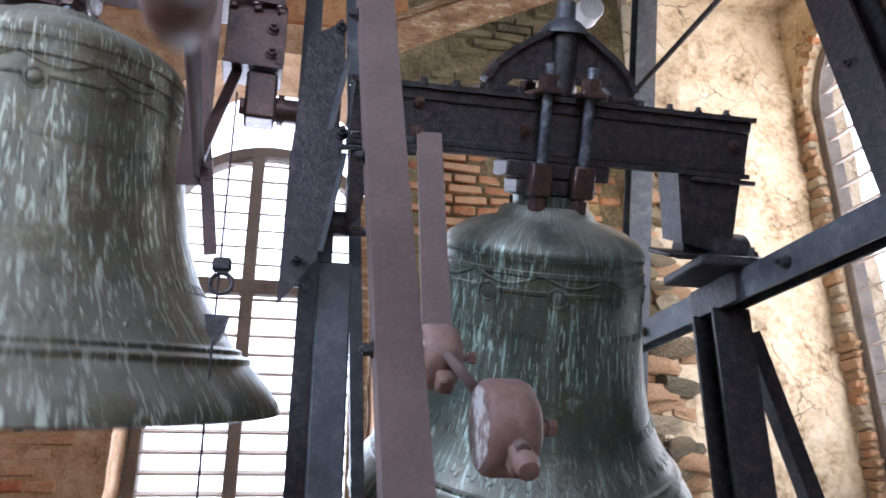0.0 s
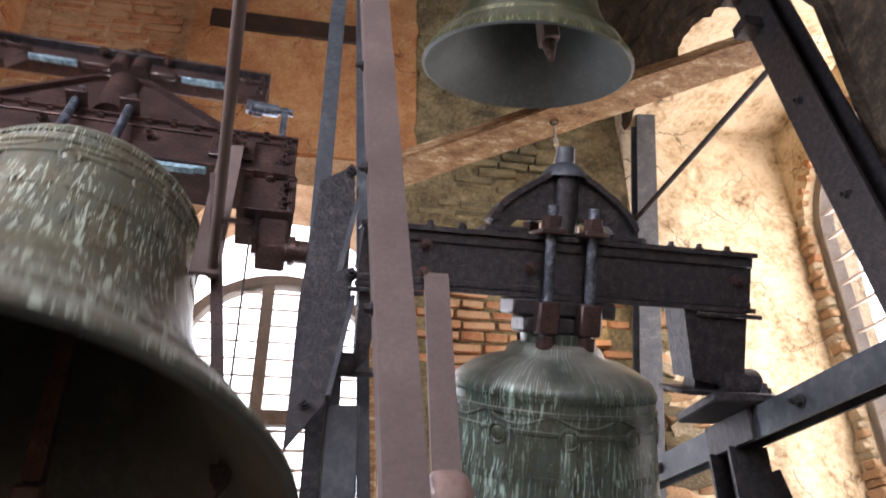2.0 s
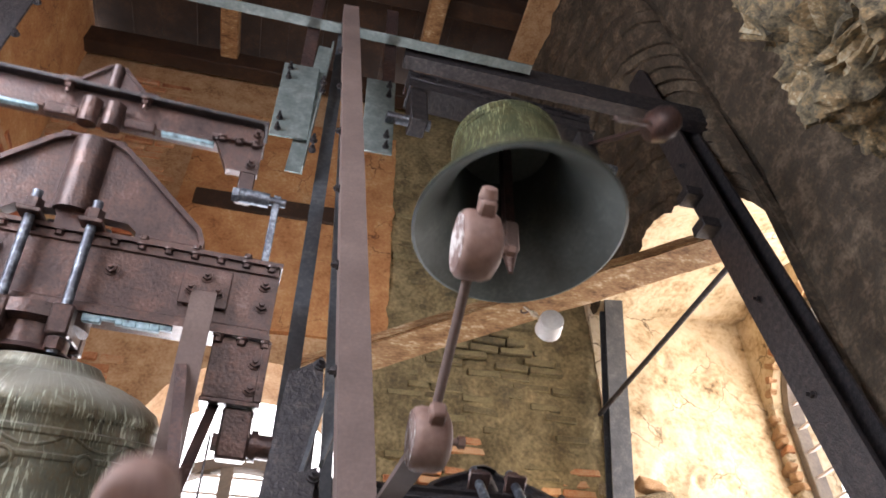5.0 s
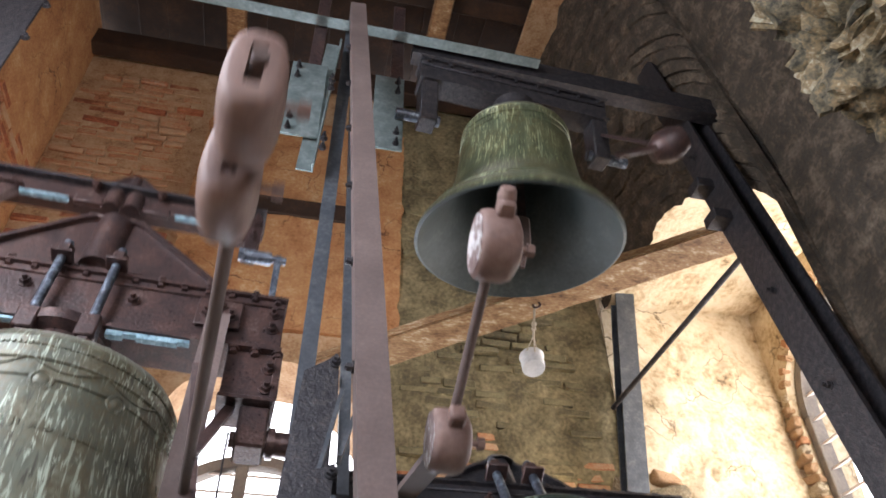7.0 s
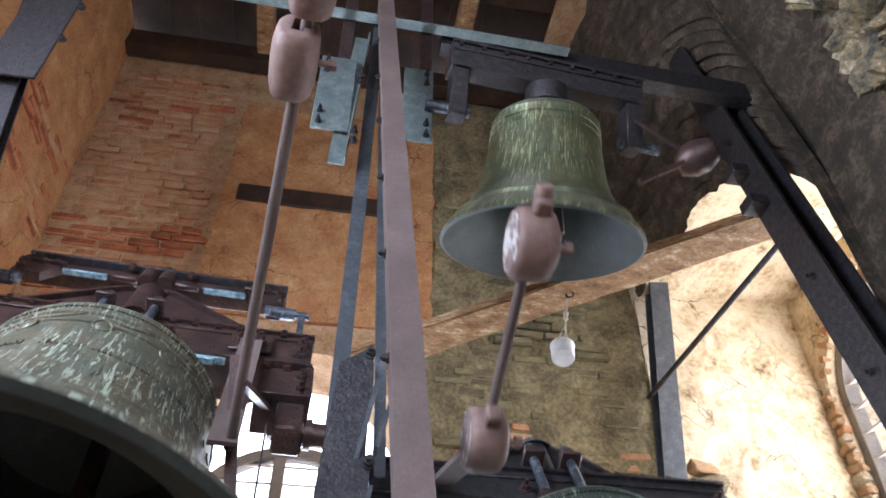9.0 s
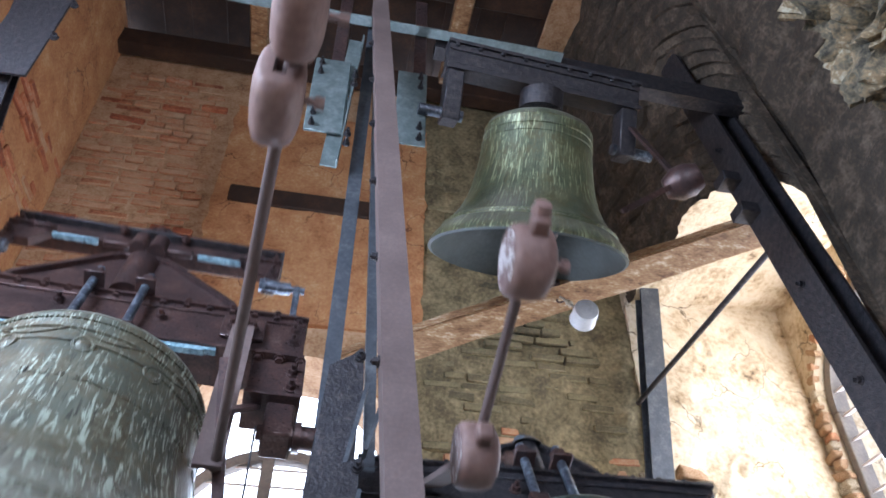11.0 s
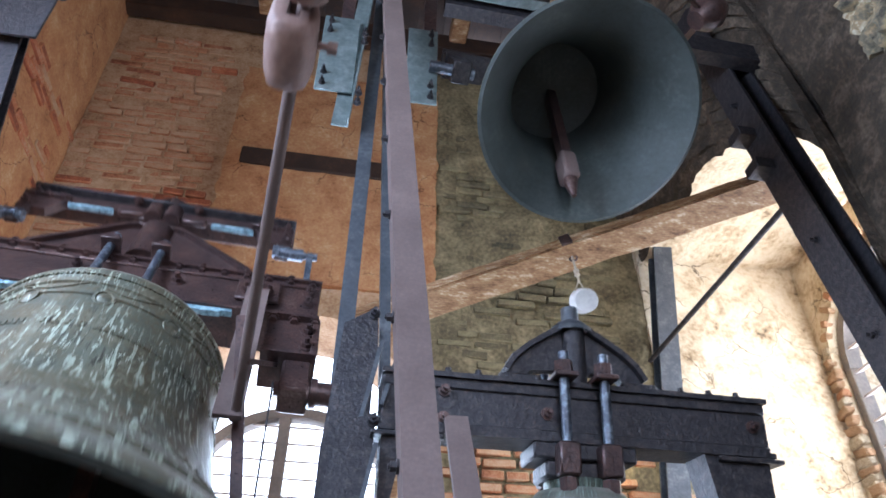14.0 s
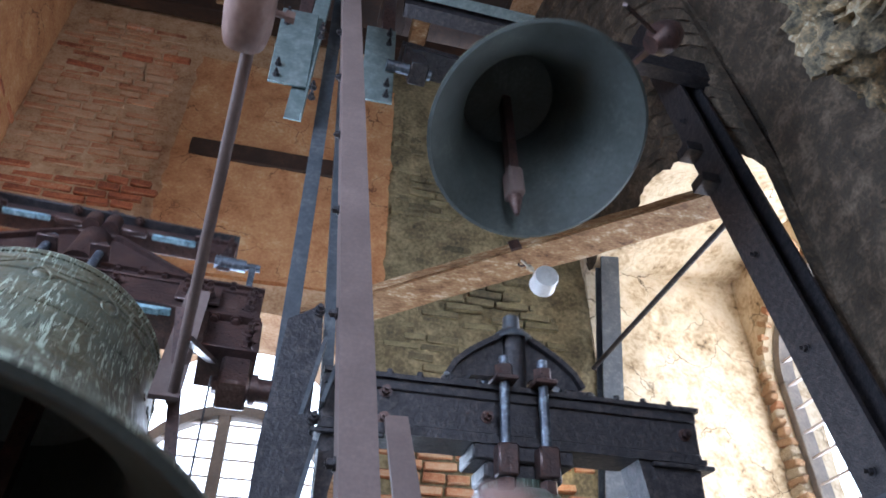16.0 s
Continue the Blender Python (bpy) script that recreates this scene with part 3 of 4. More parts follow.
def grained(bm):
    """Worn, slightly uneven edges on a sawn beam."""
    bmesh.ops.subdivide_edges(bm, edges=[e for e in bm.edges if e.calc_length() > 0.5], cuts=40)
    bmesh.ops.bevel(bm, geom=[e for e in bm.edges if len(e.link_faces) == 2 and e.calc_face_angle(0) > 0.5], offset=0.008, segments=2, affect="EDGES")
    for v in bm.verts:
        v.co += Vector((0, 0, 0.006 * noise.noise(v.co * 5))) + noise.noise_vector(v.co * 14) * 0.003
    return bm


plank = thing("plank", Matrix(), "weathered pine plank spanning between steel legs", "plank")
part("board", grained(prism(bmesh.new(), RECT(0.18, 0.065), (0.05, 3.06, 3.75), (2.03, 2.14, 4.225), (0.1, 0.2, 1))), PLANK, plank)
left_leg = thing("left_leg", Matrix(), "dark steel raking leg with a bolted plate", "steel leg")
LL0, LL1 = Vector((-1.356, 1.950, 3.732)), Vector((-1.516, 1.950, 4.780))
LLD = (LL1 - LL0) / (LL1.z - LL0.z)
part("channel", prism(bmesh.new(), CHANNEL(0.1, 0.07, 0.01), LL0 - LLD * LL0.z, LL0 + LLD * (5.1 - LL0.z), (0, 1, 0)), DARKSTEEL, left_leg)
part("plate", box(bmesh.new(), (-1.518, 1.9, 4.231), (-1.308, 1.914, 5.1), None, 0.003), DARKSTEEL, left_leg)
for z in (4.5, 4.75):
    part("bolt", hexbolt(bmesh.new(), (-1.288, 1.9, z), (0, -1, 0), 0.013), DARKSTEEL, left_leg)
head_girder = thing("head_girder", Matrix(), "galvanised steel angle that ties the heads of the frame", "girder")
part("angle", prism(bmesh.new(), ANGLE(0.05, 0.055, 0.006), (-1.9, 1.95, 5.12), (1.0, 1.95, 5.02), (0, -1, 0)), GALV, head_girder)
part("beam", prism(bmesh.new(), CHANNEL(0.13, 0.08, 0.01), (0.35, 2.06, 5.09), (2.1, 2.06, 5.0), (0, -1, 0)), DARKSTEEL, head_girder, "dark steel channel")
for x in (-0.12, 0.27):
    part("hanger", box(bmesh.new(), (x - 0.03, 1.965, 4.6), (x + 0.03, 1.975, 5.4), None, 0.003), RUST, head_girder)
for x0, x1 in ((-0.215, -0.055), (0.165, 0.3)):
    pl = thing("bearing_plate", Matrix(), "galvanised steel plate bolted to the frame", "steel plate", group="plates of the upper bearing")
    part("plate", box(bmesh.new(), (x0, 1.92, 4.18), (x1, 1.932, 4.69), None, 0.003), GALV, pl)
    s = x0 if x0 < 0 else x1
    for z in (4.22, 4.29, 4.58, 4.65):
        part("bolt", hexbolt(bmesh.new(), (s + (0.03 if s < 0 else -0.03), 1.92, z), (0, -1, 0), 0.011), DARKSTEEL, pl)
fold = thing("folded_plate", Matrix(), "galvanised folded plate between the bearing plates", "steel plate")
part("plate", prism(bmesh.new(), ANGLE(0.07, 0.05, 0.008), (-0.055, 1.95, 4.0), (-0.01, 1.95, 4.9), (0, -1, 0)), GALV, fold)
for z in (4.1, 4.16, 4.5, 4.56):
    part("bolt", hexbolt(bmesh.new(), (-0.03, 1.9, z), (0, -1, 0), 0.012), DARKSTEEL, fold)
bb = thing("bearing_block", Matrix(), "dark iron bearing block on the girder", "bearing")
part("block", box(bmesh.new(), (1.12, 1.72, 2.345), (1.36, 1.95, 2.375), None, 0.006), DARKSTEEL, bb)
part("housing", rod(bmesh.new(), (1.2, 1.84, 2.425), (1.32, 1.84, 2.425), 0.06, 20), DARKSTEEL, bb)
for y in (1.75, 1.92):
    part("bolt", hexbolt(bmesh.new(), (1.3, y, 2.375), (0, 0, 1), 0.016), DARKSTEEL, bb)

# ---- bells ----
PROFILE = [(0.5, 0.0), (0.497, 0.02), (0.48, 0.05), (0.45, 0.09), (0.41, 0.14), (0.372, 0.2), (0.34, 0.27), (0.316, 0.36), (0.3, 0.46), (0.289, 0.56), (0.281, 0.65), (0.278, 0.69), (0.282, 0.7), (0.276, 0.712), (0.266, 0.73), (0.225, 0.758), (0.18, 0.776), (0.14, 0.785), (0.132, 0.8), (0.12, 0.815), (0.0, 0.82)]


def bell_body(d, lip, mat, parent, h=None, slim=0.0):
    """A cast bell of lip diameter d whose mouth lies at height lip: outer skin with mouldings, and the hollow inside."""
    h = h or d
    out = [(r * d * (1 - slim * min(1, z / 0.4)), z * h + lip) for r, z in PROFILE]
    bm = lathe(bmesh.new(), out, None, 72)
    body = part("bell", bm, mat, parent, smooth=50)
    inner = [(0.5 * d, lip), (0.485 * d, lip - 0.006), (0.468 * d, lip + 0.012)] + [((r - 0.036 - 0.012 * max(0, 1 - z * 4)) * d * (1 - slim * min(1, z / 0.4)), z * h + lip) for r, z in PROFILE[3:12]] + [(0.1 * d, 0.7 * h + lip), (0, 0.71 * h + lip)]
    part("bell_inside", lathe(bmesh.new(), inner, None, 72), INNER, parent, "dull grey inside of the bell", smooth=50)
    for zb, w in ((0.105, 0.006), (0.125, 0.004), (0.61, 0.004), (0.655, 0.005)):
        rr = np.interp(zb, [p[1] for p in PROFILE], [p[0] for p in PROFILE]) * d * (1 - slim * min(1, zb / 0.4))
        k = w * d / 1.0
        part("moulding", lathe(bmesh.new(), [(rr - 0.004, zb * h + lip - 2 * k), (rr + k, zb * h + lip - k), (rr + k, zb * h + lip + k), (rr - 0.006, zb * h + lip + 2 * k)], None, 72), mat, parent)
    return body


def slotted_weight(parent, r, ang, x, w, h, length, label="red-oxide slotted counterweight"):
    """A rounded block with a slot, threaded on an arm: r and ang give its place round the bell's axle."""
    a = radians(ang)
    m = Matrix.Translation((x, -r * math.cos(a), r * math.sin(a))) @ Matrix(((1, 0, 0), (0, math.sin(a), -math.cos(a)), (0, math.cos(a), math.sin(a)))).to_4x4()
    # local: x across, y tangential, z along the arm
    bm = bmesh.new()
    k = 28
    out, inn = [], []
    for i in range(k):
        t = 2 * math.pi * i / k
        c, s = math.cos(t), math.sin(t)
        out.append((w / 2 * math.copysign(abs(c) ** 0.8, c), h / 2 * math.copysign(abs(s) ** 0.75, s)))
        inn.append((max(-0.013, min(0.013, w * 0.4 * c)), max(-h * 0.24, min(h * 0.24, h * 0.4 * s))))
    prof = [(0.0, -0.5, 1), (0.55, -0.5, 0), (0.8, -0.46, 0), (0.95, -0.3, 0), (1.0, 0, 0), (0.95, 0.3, 0), (0.8, 0.46, 0), (0.55, 0.5, 0), (0.0, 0.5, 1)]
    loops = []
    for f, z, isin in prof:
        loop = []
        for (ox, oy), (ix, iy) in zip(out, inn):
            px, py = (ix, iy) if isin else (ix + (ox - ix) * f, iy + (oy - iy) * f)
            loop.append(bm.verts.new(m @ Vector((px, py, z * length))))
        loops.append(loop)
    loops.append(loops[0])
    for p, q in zip(loops, loops[1:]):
        for i in range(k):
            bm.faces.new((p[i], p[(i + 1) % k], q[(i + 1) % k], q[i]))
    wt = part("counterweight", bm, WEIGHT, parent, label, smooth=60)
    bb = bmesh.new()
    rod(bb, m @ Vector((w * 0.45, 0, 0)), m @ Vector((w * 0.45 + 0.025, 0, 0)), 0.008, 10)
    rod(bb, m @ Vector((w * 0.45 + 0.025, 0, 0)), m @ Vector((w * 0.45 + 0.045, 0, 0)), 0.014, 6)
    part("set_screw", bb, WEIGHT, wt)
    return wt


def drum_weight(parent, r, ang, x, rad, w):
    """A short cast drum that lies across the arm, with rounded rims and a set screw."""
    m = Matrix.Translation(polar(x, r, ang)) @ pose(0, 0, 0, 0, 90, 0)
    h = w / 2
    wt = part("counterweight", lathe(bmesh.new(), [(0, -h), (rad * 0.86, -h), (rad * 0.96, -h + 0.006), (rad, -h + 0.018), (rad, h * 0.35), (rad * 0.9, h * 0.75), (rad * 0.62, h), (0, h)], m, 32), WEIGHT, parent, "red-oxide cast drum counterweight", smooth=50)
    bb = bmesh.new()
    rod(bb, m @ Vector((0, 0, h - 0.005)), m @ Vector((0, 0, h + 0.02)), 0.008, 10)
    rod(bb, m @ Vector((0, 0, h + 0.02)), m @ Vector((0, 0, h + 0.036)), 0.014, 6)
    part("set_screw", bb, WEIGHT, wt)
    part("face", lathe(bmesh.new(), [(0, -h - 0.002), (rad * 0.84, -h - 0.002), (rad * 0.84, -h + 0.002)], m, 28), FLAKE, wt, "face with flaking pale paint")
    lug = box(bmesh.new(), (-0.018, -0.02, rad - 0.01), (0.018, 0.02, rad + 0.03), Matrix.Translation(polar(x, r, ang)) @ axes((0, 0, 0), polar(0, 1, ang)), 0.006)
    part("lug", lug, WEIGHT, wt)
    return wt


def polar(x, r, ang):
    a = radians(ang)
    return Vector((x, -r * math.cos(a), r * math.sin(a)))


CLAPPERS = []


def clapper(b, top, low, r):
    """A flat-shanked clapper that hangs from inside the crown and swings on its own."""
    cl = part("clapper", prism(bmesh.new(), RECT(r * 1.5, r * 2), (0, 0, 0), (0, 0, low - top + 0.16), (0, 1, 0)), RUST, b, "rusty flat-shanked clapper")
    cl.location = (0, 0, top)
    k = low - top
    part("hammer", box(bmesh.new(), (-r * 1.25, -r * 1.6, k), (r * 1.25, r * 1.6, k + 0.15), None, 0.01), PINKSTEEL, cl, "worn iron striking head")
    part("tip", rod(bmesh.new(), (0, 0, k - 0.09), (0, 0, k), 0.01, 10, r * 1.2), RUST, cl)
    CLAPPERS.append((cl, b))


def reliefs(b, d, lip, mat, n, high=None, slim=0.0):
    """Cast ornament: a beaded band, swags with medallions, bars of worn lettering and a leaf frieze above the rim."""
    high = high or d
    radius = lambda z: float(np.interp(z, [p[1] for p in PROFILE[:14]], [p[0] for p in PROFILE[:14]])) * d * (1 - slim * min(1, z / 0.4))
    bm = bmesh.new()
    for i in range(160):
        a = 2 * math.pi * i / 160
        box(bm, (-0.003, -0.0035, -0.004), (0.003, 0.0035, 0.004), pose((radius(0.69) + 0.002) * math.cos(a), (radius(0.69) + 0.002) * math.sin(a), lip + 0.688 * high, 0, 0, math.degrees(a)), 0)
    part("bead_band", bm, mat, b)["kind"] = "stuff"
    bm = bmesh.new()
    for i in range(n):
        pts = []
        for k in range(9):
            a = 2 * math.pi * (i + k / 8) / n
            z = 0.655 - 0.028 * math.sin(math.pi * k / 8)
            q = radius(z) + 0.001
            pts.append((q * math.cos(a), q * math.sin(a), lip + z * high))
        for p, q in zip(pts, pts[1:]):
            rod(bm, p, q, 0.004, 6)
    part("swag_band", bm, mat, b)
    for i in range(n):
        a = 2 * math.pi * (i + 0.25) / n
        z = 0.6
        q = radius(z)
        part("medallion", lathe(bmesh.new(), [(0, 0.006), (0.014, 0.006), (0.019, 0.002), (0.022, 0.006), (0.028, 0.005), (0.03, -0.004)], Matrix.Translation((q * math.cos(a), q * math.sin(a), lip + z * high)) @ axes((0, 0, 0), (math.cos(a), math.sin(a), -0.05)) , 16), mat, b)
    rng = random.Random(2)
    for z, h in ((0.5, 0.02), (0.25, 0.028)):
        bm = bmesh.new()
        i = 0.0
        while i < 360:
            w = rng.uniform(0.8, 2.0)
            if rng.random() < 0.8:
                a = radians(i)
                q = radius(z)
                slope = math.degrees(math.atan2(radius(z - 0.01) - radius(z + 0.01), 0.02 * d))
                box(bm, (-0.002, -q * radians(w) / 2, -h / 2), (0.0025, q * radians(w) / 2, h / 2), pose(q * math.cos(a), q * math.sin(a), lip + z * high, 0, -slope, i), 0)
            i += w + 0.7
        part("inscription", bm, mat, b)["kind"] = "stuff"
    bm = bmesh.new()
    for i in range(110):
        a = 2 * math.pi * i / 110
        z = 0.165 + 0.008 * (i % 2)
        q = radius(z)
        box(bm, (-0.002, -0.005, -0.016), (0.0015, 0.005, 0.016), pose(q * math.cos(a), q * math.sin(a), lip + z * high, 0, -38, math.degrees(a)) @ pose(0, 0, 0, 30 if i % 2 else -30), 0.002)
    part("leaf_frieze", bm, mat, b)["kind"] = "stuff"


def riveted_beam(name, parent, x0, x1, z0, z1, half, mat, label=""):
    """A built-up beam: web, top and bottom plates and the angle strips that hold them."""
    beam = part(name, box(bmesh.new(), (x0 + 0.004, -half + 0.022, z0 + 0.014), (x1 - 0.004, half - 0.022, z1 - 0.014), None, 0.002), mat, parent, label)
    for za, zb in ((z0, z0 + 0.014), (z1 - 0.014, z1)):
        g = box(bmesh.new(), (x0, -half, za), (x1, half, zb), None, 0)
        bmesh.ops.subdivide_edges(g, edges=[e for e in g.edges if e.calc_length() > 0.5], cuts=36)
        for v in g.verts:
            v.co.y += 0.0022 * noise.noise((v.co.x * 40, za * 9, 1))
            v.co.z += 0.0016 * noise.noise((v.co.x * 31, za * 9, 5))
        part("flange", g, mat, beam)
    for za, zb in ((z0 + 0.014, z0 + 0.034), (z1 - 0.044, z1 - 0.014)):
        for s in (-1, 1):
            part("angle_strip", box(bmesh.new(), (x0 + 0.006, min(s * (half - 0.023), s * (half - 0.013)), za), (x1 - 0.006, max(s * (half - 0.023), s * (half - 0.013)), zb), None, 0.003), mat, beam)
    return beam


A_MID = -0.105


def bell_a():
    """The great bell; its yoke, gable and link beam are laid out about the middle A_MID."""
    b = thing("great_bell", pose(-0.624, 1.941, 2.837), "large brown-green bronze bell on a rusty steel yoke", "bell", group="swinging bells")
    bell_body(1.37, -0.888, BRONZE_A, b, 1.285, 0.1)
    c0 = A_MID
    yoke = riveted_beam("yoke", b, c0 - 0.66, c0 + 0.66, 0.305, 0.56, 0.082, RUST, "rusty riveted steel yoke beam")
    for i in range(17):
        x = c0 - 0.63 + i * 0.0785
        part("rivet", hexbolt(bmesh.new(), (x, -0.07, 0.546), (0, 0, -1), 0.013, 0.013, 0.006), RUST, yoke)
        if i % 2:
            part("rivet", hexbolt(bmesh.new(), (x, -0.072, 0.56), (0, 0, 1), 0.012, 0.01, 0.005), RUST, yoke)
    for x, z in ((0.06, 0.455), (0.512, 0.485), (0.512, 0.415), (c0 - 0.62, 0.485), (c0 - 0.62, 0.415), (-0.27, 0.47)):
        part("bolt", hexbolt(bmesh.new(), (x, -0.06, z), (0, -1, 0), 0.017), RUST, yoke, "hexagon bolt with pale worn edges")
    rng = random.Random(6)
    for x0, x1 in ((0.02, 0.27), (-0.47, -0.22)):
        g = bmesh.new()
        x = x0
        while x < x1:
            w = rng.uniform(0.02, 0.06)
            box(g, (x, -0.074, 0.304 - rng.uniform(0.006, 0.028)), (min(x + w, x1), -0.05, 0.304), None, 0.002)
            x += w
        part("worn_edge", g, WORNBLUE, yoke, "underside with ragged pale blue paint")
    for s in (-1, 1):
        xc = c0 + s * 0.58
        e = part("end_block", box(bmesh.new(), (xc - 0.084, -0.06, 0.115), (xc + 0.082, 0.06, 0.302), None, 0.003), RUST, b)
        part("end_plate", box(bmesh.new(), (xc - 0.088, -0.074, 0.1), (xc + 0.086, 0.074, 0.114), None, 0.002), RUST, e)
        part("side_strip", box(bmesh.new(), (xc + 0.064 if s > 0 else xc - 0.088, -0.072, 0.116), (xc + 0.088 if s > 0 else xc - 0.064, -0.061, 0.3), None, 0.002), RUST, e)
        for k in range(3):
            part("rivet", hexbolt(bmesh.new(), (xc - 0.07 + 0.07 * k, -0.066, 0.3), (0, 0, -1), 0.014, 0.014, 0.006), RUST, e)
        for z in (0.235, 0.155):
            part("bolt", hexbolt(bmesh.new(), (xc + s * 0.05, -0.062, z), (0, -1, 0), 0.017), RUST, e)
        part("neck", box(bmesh.new(), (xc + s * 0.03 - 0.045, -0.05, -0.05), (xc + s * 0.03 + 0.045, 0.05, 0.098), None, 0.008), RUST, b)
        ax = part("axle", rod(bmesh.new(), (xc - s * 0.005, 0, 0), (xc + s * 0.2, 0, 0), 0.037, 20), RUST, b)
        part("collar", rod(bmesh.new(), (xc + s * 0.08, 0, 0), (xc + s * 0.1, 0, 0), 0.047, 20), RUST, ax)
        part("nut", rod(bmesh.new(), (xc - s * 0.03, 0, 0), (xc - s * 0.003, 0, 0), 0.027, 6), RUST, ax)
    # gabled casting on the yoke
    g = bmesh.new()
    foot = [(0.395, 0.562), (0.2, 0.562), (0.195, 0.6), (0.165, 0.622), (0.05, 0.63), (0.04, 0.612), (0.04, 0.562)]
    over = [(0.395, 0.562), (0.397, 0.6), (0.378, 0.64), (0.105, 0.872), (0.07, 0.885)]
    prism(g, [(-(c0 + x), z) for x, z in foot] + [(-(c0 - x), z) for x, z in foot[::-1]] + [(-(c0 - x), z) for x, z in over[1:]] + [(-(c0 + x), z) for x, z in over[:0:-1]], (0, -0.028, 0), (0, 0.028, 0), (0, 0, 1))
    c = part("gable_casting", g, RUST, b, "pitted rusty triangular iron casting")
    part("rib", rod(bmesh.new(), (c0, -0.012, 0.63), (c0, -0.012, 0.885), 0.062, 20), RUST, c)
    part("rib_cap", box(bmesh.new(), (c0 - 0.1, -0.05, 0.882), (c0 + 0.1, 0.05, 0.9), None, 0.006), RUST, c)
    for s in (-1, 1):
        for (xa, za), (xb, zb) in zip(over, over[1:]):
            part("edge", prism(bmesh.new(), RECT(0.1, 0.016), (c0 + s * xa, 0, za), (c0 + s * xb, 0, zb + 0.002), (s, 0, 1)), RUST, c)
        part("foot", box(bmesh.new(), (min(c0 + s * 0.2, c0 + s * 0.4), -0.06, 0.561), (max(c0 + s * 0.2, c0 + s * 0.4), 0.06, 0.578), None, 0.004), RUST, c)
    # link beam over the gable
    ub = part("upper_beam", box(bmesh.new(), (c0 - 0.515, -0.035, 0.975), (c0 + 0.515, 0.035, 1.066), None, 0.003), RUST, b, "rusty upper beam with worn blue underside")
    part("lip", box(bmesh.new(), (c0 - 0.52, -0.07, 1.067), (c0 + 0.525, 0.06, 1.082), None, 0.003), DARKSTEEL, ub)
    g = bmesh.new()
    prism(g, [(-(c0 + x), z) for x, z in ((-0.125, 1.083), (0.125, 1.083), (0.1, 1.105), (0.045, 1.165), (0.015, 1.187), (-0.015, 1.187), (-0.045, 1.165), (-0.1, 1.105))], (0, -0.025, 0), (0, 0.025, 0), (0, 0, 1))
    cc = part("cap_casting", g, RUST, ub)
    part("cap_rib", rod(bmesh.new(), (c0, -0.02, 1.09), (c0, -0.02, 1.19), 0.022, 14), RUST, cc)
    for s in (-1, 1):
        part("cap_foot", box(bmesh.new(), (c0 + s * 0.12 - 0.035, -0.05, 1.083), (c0 + s * 0.12 + 0.035, 0.05, 1.105), None, 0.005), RUST, cc)
        part("cap_edge", prism(bmesh.new(), RECT(0.07, 0.01), (c0 + s * 0.11, 0, 1.1), (c0 + s * 0.02, 0, 1.188), (0, 0, 1)), RUST, cc)
        part("saddle", rod(bmesh.new(), (c0 + s * 0.036, -0.055, 0.93), (c0 + s * 0.036, -0.055, 1.02), 0.032, 14), RUST, ub, "half-round cast saddle")
        part("saddle_wing", box(bmesh.new(), (min(c0 + s * 0.07, c0 + s * 0.17), -0.06, 0.945), (max(c0 + s * 0.07, c0 + s * 0.17), -0.034, 0.985), None, 0.005), RUST, ub)
        part("bolt", hexbolt(bmesh.new(), (c0 + s * 0.12, -0.06, 1.066), (0, 0, -1), 0.015), RUST, ub)
        hp = part("hanger_plate", prism(bmesh.new(), [(-(c0 + s * x), z) for x, z in ((0.36, 0.985), (0.52, 0.985), (0.52, 0.872), (0.415, 0.872))], (0, -0.058, 0), (0, -0.02, 0), (0, 0, 1)), RUST, ub)
        for x, z in ((0.495, 1.035), (0.495, 0.905)):
            part("bolt", hexbolt(bmesh.new(), (c0 + s * x, -0.058 if z < 1 else -0.036, z), (0, -1, 0), 0.016), RUST, hp)
        for x in (0.385, 0.44, 0.495):
            part("rivet", hexbolt(bmesh.new(), (c0 + s * x, -0.066, 0.985), (0, 0, -1), 0.013, 0.012, 0.005), RUST, hp)
        part("flange", box(bmesh.new(), (min(c0 + s * 0.35, c0 + s * 0.525), -0.075, 0.976), (max(c0 + s * 0.35, c0 + s * 0.525), 0.02, 0.988), None, 0.003), RUST, hp)
        part("hanger_arm", box(bmesh.new(), (c0 + s * 0.49 - 0.026, -0.056, 0.76), (c0 + s * 0.49 + 0.026, -0.034, 0.874), None, 0.004), RUST, ub)
        part("underside_strip", box(bmesh.new(), (min(c0 + s * 0.19, c0 + s * 0.36), -0.055, 0.952), (max(c0 + s * 0.19, c0 + s * 0.36), -0.03, 0.966), None, 0.003), WORNBLUE, ub, "worn pale blue strip")
        part("angle_strip", box(bmesh.new(), (min(c0 + s * 0.175, c0 + s * 0.365), -0.05, 0.966), (max(c0 + s * 0.175, c0 + s * 0.365), -0.036, 0.978), None, 0.002), RUST, ub)
        pin = part("link_pin", rod(bmesh.new(), (c0 + s * 0.465, -0.06, 0.783), (c0 + s * 0.63, -0.06, 0.783), 0.015, 14), BRIGHT, ub)
        part("sleeve", rod(bmesh.new(), (c0 + s * 0.48, -0.06, 0.783), (c0 + s * 0.575, -0.06, 0.783), 0.025, 16), BRIGHT, pin)
        part("nut", rod(bmesh.new(), (c0 + s * 0.455, -0.06, 0.783), (c0 + s * 0.477, -0.06, 0.783), 0.026, 6), BRIGHT, pin)
        part("link_rod", box(bmesh.new(), (c0 + s * 0.6 - 0.012, -0.07, 0.561), (c0 + s * 0.6 + 0.012, -0.05, 0.805), None, 0.003), BRIGHT, ub)
    straps(b, 0.572, 0.165, 0.085, 0.085, cx=c0)
    reliefs(b, 1.37, -0.888, BRONZE_A, 12, 1.285, 0.1)
